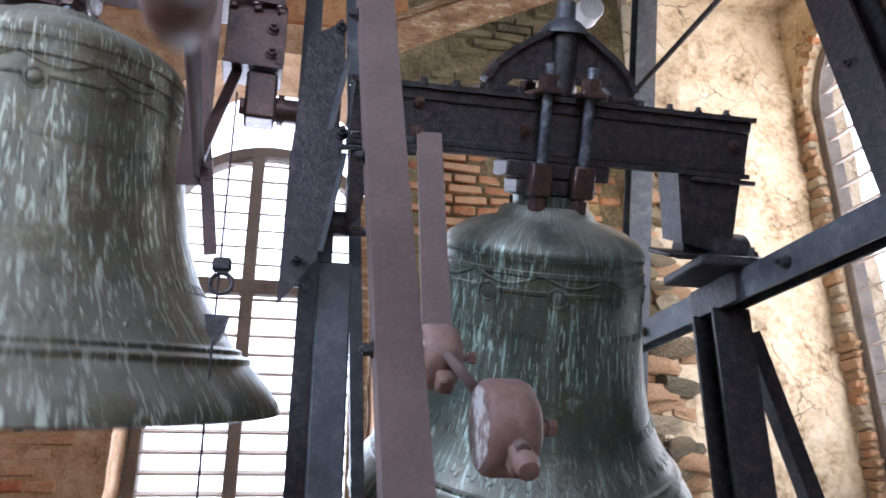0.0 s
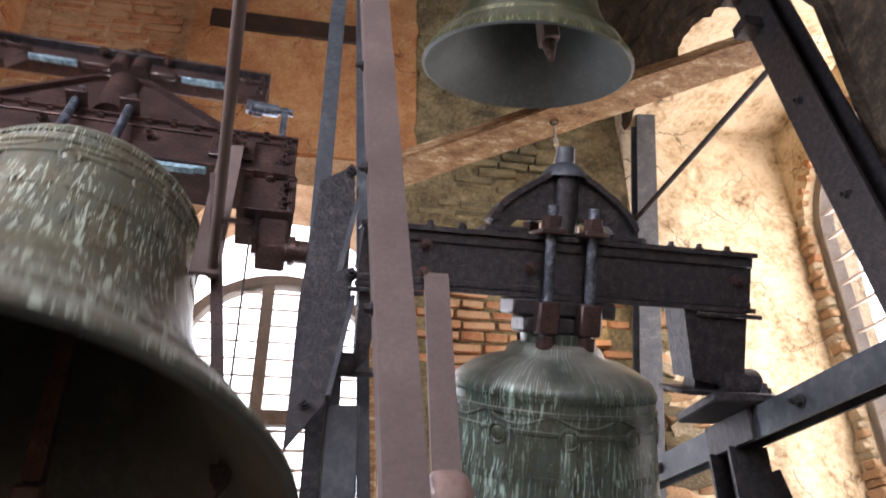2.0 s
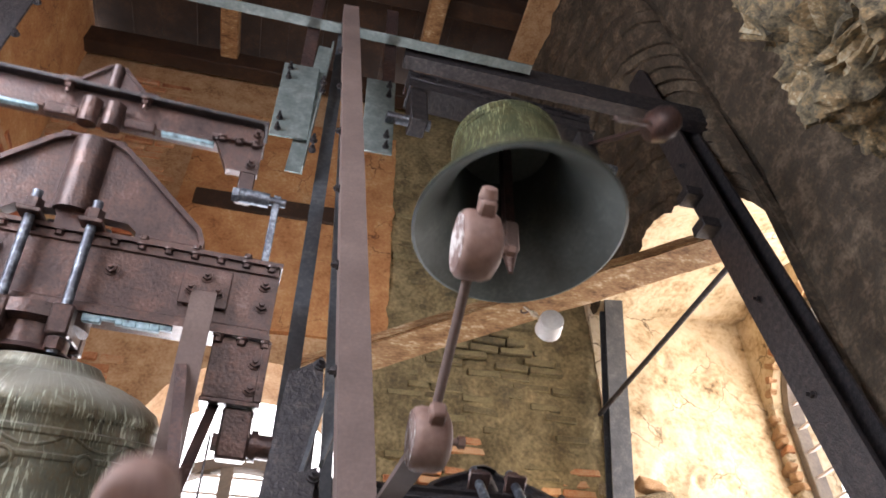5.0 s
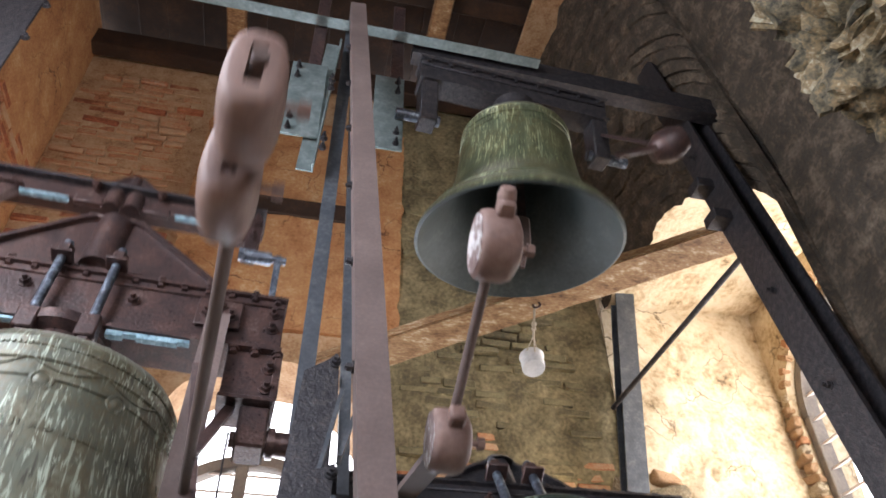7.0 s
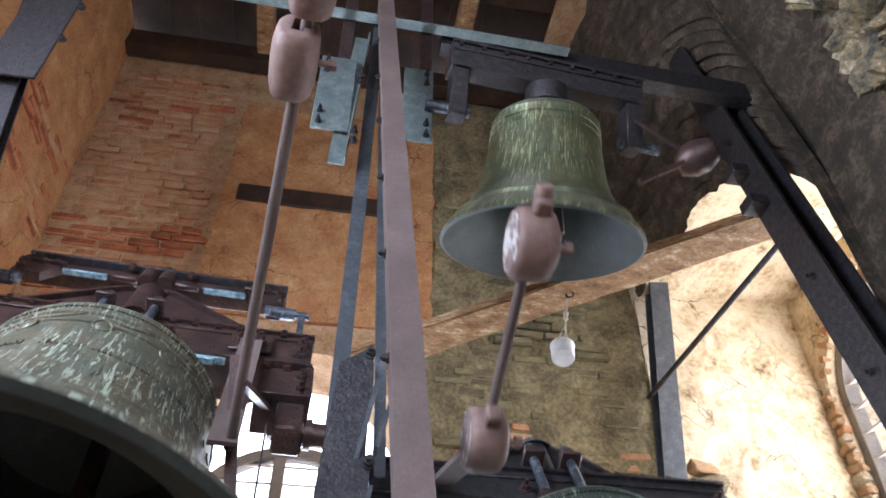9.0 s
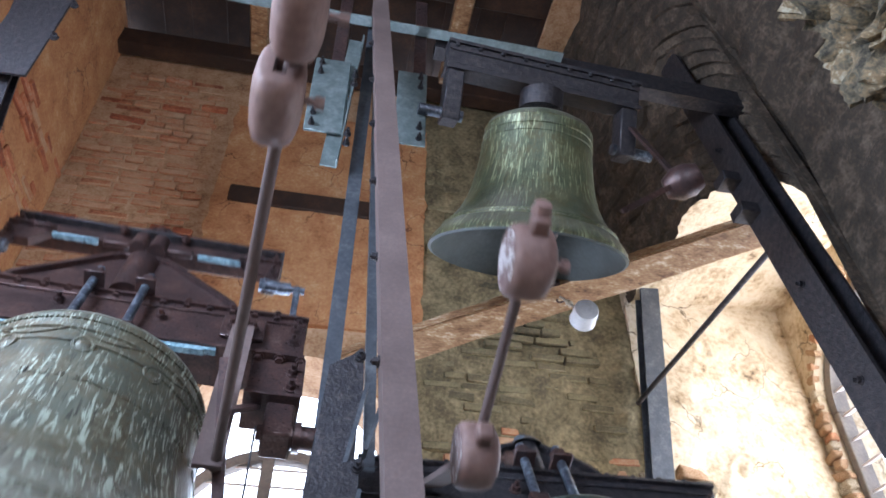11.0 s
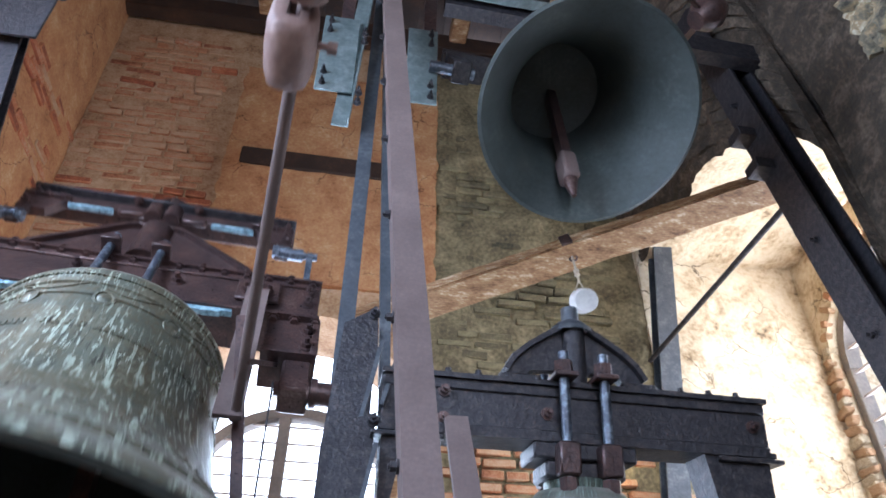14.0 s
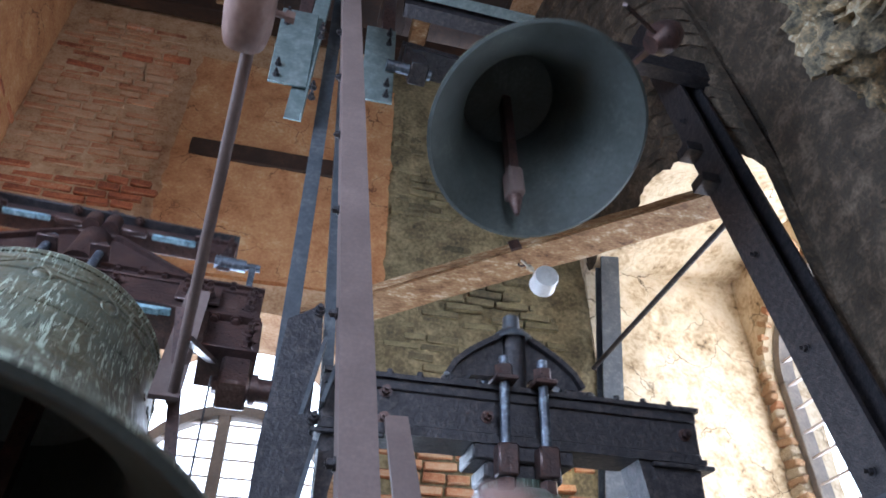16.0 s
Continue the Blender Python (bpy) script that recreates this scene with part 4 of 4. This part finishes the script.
    for ob in b.children:
        if ob.data.materials[0] in (BRONZE_A, INNER):
            # the bell hangs a little askew under its yoke
            ob.matrix_basis = pose(0, 0, 0.08, 4) @ pose(-0.049, 0, -0.08)
    hs = part("headstock", lathe(bmesh.new(), [(0, 0.3), (0.14, 0.3), (0.14, 0.262), (0.1, 0.25), (0.1, 0.19), (0.13, 0.17), (0.0, 0.15)], Matrix.Translation((c0, 0, 0)), 28), RUST, b)
    for s in (-1, 1):
        part("block", box(bmesh.new(), (c0 + s * 0.055 - 0.03, -0.06, 0.2), (c0 + s * 0.055 + 0.03, 0.06, 0.262), None, 0.006), RUST, hs)
    off = -15
    part("arm_bar", prism(bmesh.new(), RECT(0.074, 0.014), (0.338, -0.092, 0.42), (0.345, -0.13, -0.3), (0, 1, 0)), PINKSTEEL, b, "flat arm in dull red oxide paint")
    part("arm_plate", box(bmesh.new(), (0.264, -0.078, 0.38), (0.41, -0.066, 0.505), None, 0.003), RUST, b)
    for x, z in ((0.336, 0.475), (0.296, 0.43), (0.376, 0.43)):
        part("arm_bolt", hexbolt(bmesh.new(), (x, -0.078, z), (0, -1, 0), 0.015), RUST, b)
    part("arm_rod", rod(bmesh.new(), (0.362, -0.1, -0.27), polar(0.415, 1.4, off + 1.6), 0.014), PINKSTEEL, b)
    part("arm_stay", prism(bmesh.new(), RECT(0.03, 0.014), (0.43, -0.02, 0.1), (0.372, -0.3, -0.285), (0, 1, 0)), RUST, b, "dark flat stay under the yoke")
    clapper(b, 0.08, -0.86, 0.03)
    slotted_weight(b, 1.139, off, 0.39, 0.105, 0.19, 0.15)
    slotted_weight(b, 1.312, off + 1.2, 0.41, 0.105, 0.19, 0.15)
    return b


def straps(b, top, bot, dx, dy, mat=BRIGHT, cx=0.0):
    """Threaded rods with nuts and clamps that hang a bell from its yoke."""
    for x in (cx - dx, cx + dx):
        for y in (-dy - 0.02, dy + 0.02):
            r = part("hanger_rod", rod(bmesh.new(), (x, y, bot), (x, y, top + 0.07), 0.015, 12), mat, b, "bare steel threaded rod")
            part("nut", rod(bmesh.new(), (x, y, top + 0.005), (x, y, top + 0.04), 0.028, 6), RUST, r)
            part("nut", rod(bmesh.new(), (x, y, bot + 0.01), (x, y, bot + 0.045), 0.026, 6), RUST, r)
            part("clamp", box(bmesh.new(), (x - 0.03, y - 0.028, bot + 0.05), (x + 0.03, y + 0.028, bot + 0.14), None, 0.006), RUST, r)
        part("washer_bar", box(bmesh.new(), (x - 0.034, -dy - 0.055, top - 0.011), (x + 0.034, dy + 0.055, top + 0.004), None, 0.003), RUST, b)
        part("clamp_bar", box(bmesh.new(), (x - 0.026, -dy + 0.01, bot + 0.06), (x + 0.026, dy - 0.01, bot + 0.12), None, 0.004), RUST, b)


def bell_b():
    b = thing("middle_bell", pose(0.71, 1.86, 2.44), "dark green bronze bell with pale streaks on a steel yoke", "bell", group="swinging bells")
    bell_body(1.02, -0.74, BRONZE_B, b)
    yoke = riveted_beam("yoke", b, -0.58, 0.58, 0.2175, 0.3935, 0.072, DARKSTEEL, "dark steel yoke beam with bolted flanges")
    for i in range(12):
        x = -0.48 + i * 0.088
        part("rivet", hexbolt(bmesh.new(), (x, -0.06, 0.394), (0, 0, 1), 0.009, 0.01, 0.005), DARKSTEEL, yoke)
    for x, z in ((-0.40, 0.345), (-0.40, 0.265), (-0.1, 0.3), (0.53, 0.31)):
        part("bolt", hexbolt(bmesh.new(), (x, -0.05, z), (0, -1, 0), 0.014), RUST, yoke)
    for s in (-1, 1):
        g = bmesh.new()
        i, o = (0.36, 0.56) if s > 0 else (0.5, 0.57)
        prism(g, [(-s * i, 0.222), (-s * (i + 0.04), 0.02), (-s * o, -0.01), (-s * o, 0.222)][::s], (0, -0.06, 0), (0, 0.06, 0), (0, 0, 1))
        part("end_bracket", g, DARKSTEEL, b)
        part("foot_plate", box(bmesh.new(), (min(s * i, s * o) , -0.07, -0.024), (max(s * i, s * o) + 0.02, 0.07, -0.01), None, 0.003), DARKSTEEL, b)
        part("flange_plate", box(bmesh.new(), (s * 0.5 - 0.1, -0.078, 0.2), (s * 0.5 + 0.1, 0.078, 0.214), None, 0.003), DARKSTEEL, b)
        part("axle", rod(bmesh.new(), (s * (i + 0.06), 0, 0), (s * 0.62, 0, 0), 0.034, 18), DARKSTEEL, b)
    g = bmesh.new()
    half = [(0.215, 0.394), (0.16, 0.394), (0.155, 0.42), (0.135, 0.44), (0.05, 0.445), (0.035, 0.43), (0.035, 0.394)]
    over = [(0.215, 0.394), (0.212, 0.43), (0.19, 0.47), (0.14, 0.515), (0.07, 0.56), (0.045, 0.575)]
    prism(g, [(-x, z) for x, z in half] + half[::-1] + over[1:] + [(-x, z) for x, z in over[:0:-1]], (0, -0.02, 0), (0, 0.02, 0), (0, 0, 1))
    c = part("gable_casting", g, DARKSTEEL, b, "dark iron casting with arched feet")
    part("rib", rod(bmesh.new(), (0, -0.02, 0.40), (0, -0.02, 0.58), 0.036, 14), DARKSTEEL, c)
    part("cap", lathe(bmesh.new(), [(0.07, 0.57), (0.066, 0.585), (0.045, 0.605), (0.028, 0.615), (0.026, 0.66), (0.0, 0.66)], None, 20), BLUESTEEL, c)
    for s in (-1, 1):
        for (xa, za), (xb, zb) in zip(over[1:], over[2:]):
            part("edge", prism(bmesh.new(), RECT(0.085, 0.016), (s * xa * 1.02, 0, za), (s * xb, 0, zb + 0.003), (0, 0, 1)), DARKSTEEL, c)
        part("foot", box(bmesh.new(), (min(s * 0.13, s * 0.24), -0.06, 0.394), (max(s * 0.13, s * 0.24), 0.06, 0.412), None, 0.004), DARKSTEEL, c)
    straps(b, 0.405, 0.07, 0.06, 0.075)
    hs = part("headstock", box(bmesh.new(), (-0.15, -0.075, 0.17), (0.15, 0.075, 0.216), None, 0.006), DARKSTEEL, b)
    part("block", box(bmesh.new(), (-0.115, -0.07, 0.12), (0.115, 0.07, 0.169), None, 0.008), DARKSTEEL, hs)
    part("block", lathe(bmesh.new(), [(0, 0.121), (0.1, 0.121), (0.095, 0.06), (0, 0.06)], None, 24), BRONZE_B, hs)
    off = -24
    part("arm_bar", prism(bmesh.new(), RECT(0.065, 0.016), (-0.37, -0.075, 0.26), polar(-0.38, 0.54, off), (0, 0.3, 1)), PINKSTEEL, b)
    part("arm_rod", rod(bmesh.new(), polar(-0.378, 0.5, off), polar(-0.351, 1.06, off + 12), 0.011), PINKSTEEL, b)
    drum_weight(b, 0.557, off, -0.378, 0.07, 0.085)
    drum_weight(b, 0.97, off + 10.9, -0.351, 0.075, 0.088)
    part("arm_knob", lathe(bmesh.new(), [(0, 0), (0.016, 0), (0.012, 0.02), (0.021, 0.035), (0.016, 0.055), (0, 0.06)], Matrix.Translation(polar(-0.351, 1.04, off + 11.5)) @ axes((0, 0, 0), polar(0, 1, off + 11)), 14), WEIGHT, b)
    clapper(b, 0.05, -0.68, 0.024)
    reliefs(b, 1.02, -0.74, BRONZE_B, 10)
    return b


def bell_c():
    b = thing("small_bell", pose(0.82, 1.936, 4.399), "small mossy green bronze bell high in the frame", "bell", group="swinging bells")
    bell_body(0.868, -0.583, BRONZE_C, b, 0.815)
    yoke = riveted_beam("yoke", b, -0.47, 0.47, 0.2, 0.34, 0.062, DARKSTEEL, "dark steel yoke beam")
    for i in range(9):
        part("rivet", hexbolt(bmesh.new(), (-0.43 + i * 0.107, -0.052, 0.326), (0, 0, -1), 0.011, 0.01, 0.005), DARKSTEEL, yoke)
    for s in (-1, 1):
        part("end_bracket", box(bmesh.new(), (s * 0.42 - 0.04, -0.05, -0.04), (s * 0.42 + 0.04, 0.05, 0.199), None, 0.006), DARKSTEEL, b)
        part("axle", rod(bmesh.new(), (s * 0.36, 0, 0), (s * 0.56, 0, 0), 0.026, 16), BRIGHT, b)
    part("headstock", lathe(bmesh.new(), [(0, 0.199), (0.1, 0.199), (0.1, 0.11), (0.0, 0.08)], None, 20), DARKSTEEL, b)
    clapper(b, 0.05, -0.62, 0.026)
    part("arm_rod", prism(bmesh.new(), RECT(0.03, 0.014), (0.43, -0.05, 0.1), polar(0.47, 0.53, -33), (0, 0, 1)), RUST, b)
    part("pull_strap", prism(bmesh.new(), RECT(0.022, 0.01), polar(0.46, 0.53, -33), (0.18, -0.533, -0.49), (0, 1, 0)), RUST, b)
    part("counterweight", lathe(bmesh.new(), [(0, -0.075), (0.04, -0.07), (0.07, -0.02), (0.07, 0.03), (0.05, 0.075), (0, 0.085)], Matrix.Translation(polar(0.47, 0.53, -33)) @ pose(0, 0, 0, 30, 60, 0), 20), RUST, b)
    return b


BELLS = {"a": bell_a(), "b": bell_b(), "c": bell_c()}


# bell: mean angle, amplitude, period, time with the mouth nearest, drift of amplitude and mean over the clip, sharpness of the turn
SWINGS = {"a": (4.0, 29.3, 2.409, 1.681, -0.6, 0.0, 0.7), "b": (7.5, 31.8, 2.042, 1.039, -1.6, 1.6, 1.3), "c": (1.725, 31.36, 1.8716, 4.564, 0.0, 0.0, 0.0)}
# turn of each axle in the plan
AXLE_TURN = {"a": 3.76, "b": 0.0, "c": 4.14}


def swing(t, mid, amp, period, near, da, dm, second):
    """The bell's angle at t: positive when its mouth points to the viewer's side."""
    w, k = 2 * math.pi * (t - near) / period, (t - 8) / 8
    return mid + dm * k + (amp + da * k) * math.cos(w) + second * math.cos(2 * w)

# ---- small things ----


def hung_can():
    """A small enamelled can that hangs by a frayed rope from the plank; it swings about the rope's upper end."""
    c = thing("hanging_can", pose(1.075, 2.57, 3.985), "small white enamel can hung on a frayed rope", "can")
    part("rope", rod(bmesh.new(), (0, 0, 0), (0, 0, -0.19), 0.006, 8), ROPE, c)
    part("knot", lathe(bmesh.new(), [(0, -0.1), (0.012, -0.105), (0.014, -0.115), (0.01, -0.13), (0.015, -0.14), (0, -0.15)], None, 10), ROPE, c)
    for x, y in ((-0.04, 0), (0.035, 0.02), (0.0, -0.03)):
        part("strand", rod(bmesh.new(), (0, 0, -0.17), (x, y, -0.265), 0.003, 6), ROPE, c)
    tilt = pose(0, 0, -0.3, 130, 12, 0)
    body = part("can", lathe(bmesh.new(), [(0, 0.045), (0.052, 0.045), (0.055, 0.04), (0.058, -0.04), (0.061, -0.045), (0.055, -0.045), (0.052, 0.035), (0, 0.038)], tilt, 28), ENAMEL, c)
    part("slot", box(bmesh.new(), (0.045, -0.02, -0.012), (0.0595, 0.02, 0.012), tilt, 0.002), DARKSTEEL, body)
    return c


CAN = hung_can()
saddle = thing("strap_saddle", Matrix(), "rusty iron strap and eye on the plank", "strap")
m = Matrix.Translation((1.075, 2.583, 4.005)) @ axes((0.05, 3.06, 3.785), (2.0, 2.153, 4.338), (0.1, 0.2, 1))
part("strap", box(bmesh.new(), (-0.091, -0.035, -0.035), (0.091, -0.029, 0.02), m, 0.002), RUST, saddle)
part("top_strap", box(bmesh.new(), (-0.093, -0.034, -0.035), (-0.087, 0.034, 0.02), m, 0.002), RUST, saddle)
bm = bmesh.new()
for i in range(14):
    a0, a1 = 2 * math.pi * i / 14, 2 * math.pi * (i + 1) / 14
    rod(bm, m @ Vector((0.0, -0.05 + 0.018 * math.cos(a0), 0.018 * math.sin(a0))), m @ Vector((0.0, -0.05 + 0.018 * math.cos(a1), 0.018 * math.sin(a1))), 0.005, 8)
part("eye", bm, RUST, saddle)

pull = thing("pull_wire", Matrix(), "thin wire with a steel ring and shackle", "wire")
part("wire", rod(bmesh.new(), (-0.165, 1.75, 2.75), (-0.15, 1.75, 0.0), 0.003, 6), DARKSTEEL, pull)
bm = bmesh.new()
for i in range(18):
    a0, a1 = 2 * math.pi * i / 18, 2 * math.pi * (i + 1) / 18
    rod(bm, (-0.155 + 0.026 * math.cos(a0), 1.748, 2.22 + 0.026 * math.sin(a0)), (-0.155 + 0.026 * math.cos(a1), 1.748, 2.22 + 0.026 * math.sin(a1)), 0.006, 8)
part("ring", bm, DARKSTEEL, pull)["kind"] = "stuff"
part("shackle", box(bmesh.new(), (-0.18, 1.735, 2.25), (-0.135, 1.765, 2.285), None, 0.006), DARKSTEEL, pull)
part("clamp", prism(bmesh.new(), [(-0.028, 0), (0.028, 0), (0.02, -0.04), (0, -0.07), (-0.02, -0.04)], (-0.157, 1.735, 2.14), (-0.157, 1.765, 2.14), (0, 0, 1)), DARKSTEEL, pull)
part("strap", prism(bmesh.new(), RECT(0.032, 0.01), (-0.29, 1.8, 2.98), (-0.19, 1.77, 2.3), (0, 1, 0)), RUST, pull, "rusty flat strap")

bulb = thing("light_bulb", Matrix(), "small lit bulb on a cable against the wall", "light bulb")
m = pose(1.595, 3.6, 3.42)
part("glass", lathe(bmesh.new(), [(0, -0.05), (0.018, -0.045), (0.03, -0.025), (0.031, -0.008), (0.022, 0.018), (0.014, 0.032), (0, 0.033)], m, 20), BULBGLOW, bulb, "glowing warm bulb")
part("socket", lathe(bmesh.new(), [(0, 0.03), (0.016, 0.031), (0.018, 0.04), (0.018, 0.075), (0.01, 0.085), (0, 0.086)], m, 16), DARKSTEEL, bulb)
part("bracket", rod(bmesh.new(), (1.595, 3.6, 3.49), (1.74, 3.74, 3.49), 0.008, 8), DARKSTEEL, bulb)

lintel = solid("lintel", box(bmesh.new(), (-0.82, BACK_Y - 0.05, 5.4), (0.3, BACK_Y + 0.02, 5.57), None, 0.012), TIMBER, "dark timber lintel set in the wall", "lintel", kind="structure")
bm = bmesh.new()
nx, nz = 40, 60
grid = [[bm.verts.new((-0.92 + 1.5 * i / nx + (0.03 * noise.noise((0, j * 0.3, i)) if i in (0, nx) else 0), BACK_Y - 0.032 + 0.012 * noise.fractal((i * 0.12, j * 0.12, 3), 1, 2, 4), 4.45 + 2.0 * j / nz)) for j in range(nz + 1)] for i in range(nx + 1)]
for i in range(nx):
    for j in range(nz):
        bm.faces.new((grid[i][j], grid[i + 1][j], grid[i + 1][j + 1], grid[i][j + 1]))
for x in bmesh.ops.extrude_edge_only(bm, edges=[e for e in bm.edges if len(e.link_faces) == 1])["geom"]:
    if isinstance(x, bmesh.types.BMVert):
        x.co.y = BACK_Y + 0.02
solid("plaster_panel", bm, OCHRE, "smooth ochre plaster infill in the brick wall", "plaster", kind="structure", smooth=60)

for x in (0.3,):
    solid("window_post", box(bmesh.new(), (x, 3.62, 0), (x + 0.09, 3.7, 3.3), None, 0.008), PLANK, "pale timber post beside the window", "post")


def bricks():
    """Courses of old bricks that stand proud of the mortar: the ones near the bells are pieces of their own."""
    rng = random.Random(4)
    shapes = []
    for k in range(6):
        b = bmesh.new()
        box(b, (-0.128, -0.016, -0.026), (0.128, 0.03, 0.026), None, 0.007)
        for v in b.verts:
            v.co += noise.noise_vector(v.co * 9 + Vector((k * 7, 0, 0))) * 0.007
        shapes.append({m: finish("brick", b.copy(), m) for m in (BRICK, MOSSBRICK, BAREBRICK)})
        b.free()
    far = {BRICK: [], MOSSBRICK: [], BAREBRICK: []}
    count = 0
    for (x0, x1, z0, z1) in ((-1.93, -0.95, 3.6, 6.78), (0.6, 1.95, 2.5, 6.4), (-1.93, -0.95, 1.6, 3.5)):
        rows = int((z1 - z0) / 0.068)
        for r in range(rows):
            z = z0 + r * 0.068
            x = x0 + 0.13 * (r % 2)
            while x < x1 - 0.1:
                sx = rng.uniform(0.72, 1.0) if rng.random() < 0.7 else 0.5
                w = 0.256 * sx
                cx = x + w / 2
                x += w + rng.uniform(0.01, 0.018)
                if rng.random() < (0.42 if x0 > 0 and z > 3.7 else 0.08) or x > x1 + 0.05:
                    continue
                moss = x0 > 0 and z > 3.75 + 0.15 * math.sin(cx * 7)
                bare = x0 < 0 and (4.86 < z < 5.12 + 0.06 * math.sin(cx * 5) or rng.random() < 0.05)
                mat = MOSSBRICK if moss else BAREBRICK if bare else BRICK
                m = pose(cx, BACK_Y + ((-0.006 if bare else 0.003) if x0 < 0 or z < 3.7 else 0.0) + rng.uniform(-0.008, 0.008), z + rng.uniform(-0.004, 0.004), rng.uniform(-3, 3), rng.uniform(-1.5, 1.5), rng.uniform(-2, 2)) @ Matrix.Diagonal((sx, 1, rng.uniform(0.9, 1.04), 1))
                if count < 300 and (x0 > 0 and z < 4.6 or 4.6 < z < 6.0 and x0 < 0 and z0 > 3.5):
                    ob = new("brick", shapes[rng.randrange(6)][mat])
                    ob.parent = wall_back_east if x0 > 0 else wall_back
                    ob.matrix_world = m
                    count += 1
                else:
                    far[mat].append((rng.randrange(6), m))
    for r in range(11):
        for k in range(4):
            if rng.random() < 0.4:
                continue
            ob = new("brick", shapes[rng.randrange(6)][BAREBRICK if rng.random() < 0.7 else BRICK])
            ob.parent = wall_left
            ob.matrix_world = pose(LEFT_X - 0.006 + rng.uniform(-0.006, 0.006), 2.95 + 0.21 * k + 0.1 * (r % 2), 4.85 + r * 0.068, rng.uniform(-3, 3), rng.uniform(-3, 3), 90 + rng.uniform(-3, 3)) @ Matrix.Diagonal((0.76, 1, 1, 1))
    for mat, items in far.items():
        vs, fs = [], []
        for k, m in items:
            me = shapes[k][mat]
            base = len(vs)
            vs += [m @ v.co for v in me.vertices]
            fs += [[base + i for i in p.vertices] for p in me.polygons]
        me = bpy.data.meshes.new("bricks")
        me.from_pydata(vs, [], fs)
        me.materials.append(mat)
        ob = new("bricks", me)
        ob.parent = wall_back
        ob["kind"] = "stuff"


bricks()


def rubble():
    """Loose stones and broken bricks along the ragged edge of the window in the niche and round the arch."""
    rng = random.Random(9)
    base, base_stone = [], []
    for k in range(8):
        b = bmesh.new()
        bmesh.ops.create_icosphere(b, subdivisions=2, radius=1)
        for v in b.verts:
            v.co = Vector([math.copysign(abs(a) ** 0.45, a) for a in v.co]) * (1 + 0.3 * noise.noise(v.co * 1.3 + Vector((k * 5, 0, 0))))
        base_stone.append(finish("stone", b.copy(), (MORTAR, STONE, MOSSMORTAR)[k % 3], 0))
        base.append(finish("stone", b, (MORTAR, PLASTER, MORTAR, BRICK)[k % 4], 0))
    z = 0.95
    while z < 4.1:
        h = rng.uniform(0.018, 0.036)
        w = rng.uniform(0.03, 0.085)
        z += h
        ob = new("stone", base[rng.randrange(8)])
        ob.parent = wall_right
        ob.matrix_world = pose(3.2 + rng.uniform(-0.01, 0.01), 3.6 + w * 0.6 + rng.uniform(-0.012, 0.012), z, rng.uniform(-12, 12), rng.uniform(-8, 8), rng.uniform(-12, 12)) @ Matrix.Diagonal((0.03, w, h, 1))
        z += h + rng.uniform(0.0, 0.012)
    for i in range(20):
        a = 0.1 + i * 0.13
        ob = new("stone", base[rng.randrange(8)])
        ob.parent = wall_right
        ob.matrix_world = pose(3.2, 2.85 + 0.79 * math.cos(a), 4.1 + 0.69 * math.sin(a), math.degrees(a) + rng.uniform(-10, 10)) @ Matrix.Diagonal((0.03, rng.uniform(0.03, 0.07), rng.uniform(0.02, 0.035), 1))
    for i in range(46):
        z = 1.3 + i * 0.052
        k = rng.uniform(0.05, 0.1)
        ob = new("stone", base_stone[rng.randrange(8)])
        ob.parent = niche_wall
        ob.matrix_world = pose(1.92 + rng.uniform(0, 0.3), 3.69 + rng.uniform(-0.01, 0.05), z, rng.uniform(-14, 14), rng.uniform(-14, 14), rng.uniform(-20, 20)) @ Matrix.Diagonal((k * 1.5, k * 0.8, k * 0.6, 1))


rubble()


# the can: seconds and its lean in degrees
CAN_SWING = [(0, -26, -23), (0.5, -37, -6), (0.9, -30, -4), (1.0, -41, -9), (1.1, -47, -14), (1.2, -5, -12), (1.3, 26, -14), (1.4, 34, -1), (3.0, -36, -28), (3.2, 20, -30), (3.4, 27, -18), (3.6, 19, -28), (3.8, -42, -10), (4.2, -11, 1), (4.5, 0, -1), (4.7, -40, -12), (7, 32, -3), (7.2, 34, 2), (7.3, 28, -4), (7.4, -7, -4), (7.5, -32, -12), (7.6, -34, -12), (7.7, -23, -10), (7.8, 17, -11), (7.9, 15, -8), (8.1, 10, -5), (8.4, -26, -3), (8.8, 28, -16), (9, 33, 1), (9.2, 10, -7), (11.3, -37, -10), (11.6, 20, -24), (12.2, 10, -5), (12.5, 15, -5), (13.1, -31, -6), (13.4, 1, -12), (13.6, 33, 0), (14.2, -22, -6), (15.2, -24, -14), (15.4, 30, -10), (15.5, 14, -7), (16, -35, -9)]


def motions():
    for k, ob in BELLS.items():
        at = ob.matrix_world.translation.copy()
        walk(ob, [(i / 10, pose(*at, -swing(i / 10, *SWINGS[k]), 0, AXLE_TURN[k])) for i in range(161)])
    for cl, b in CLAPPERS:
        key = next(k for k, ob in BELLS.items() if ob == b)
        walk(cl, [(i / 10, pose(*cl.location, max(-24, min(24, 0.9 * swing(i / 10 - 0.06, *SWINGS[key]))))) for i in range(161)])
    at = CAN.matrix_world.translation.copy()
    walk(CAN, [(t, pose(*at, a, b)) for t, a, b in CAN_SWING])


motions()
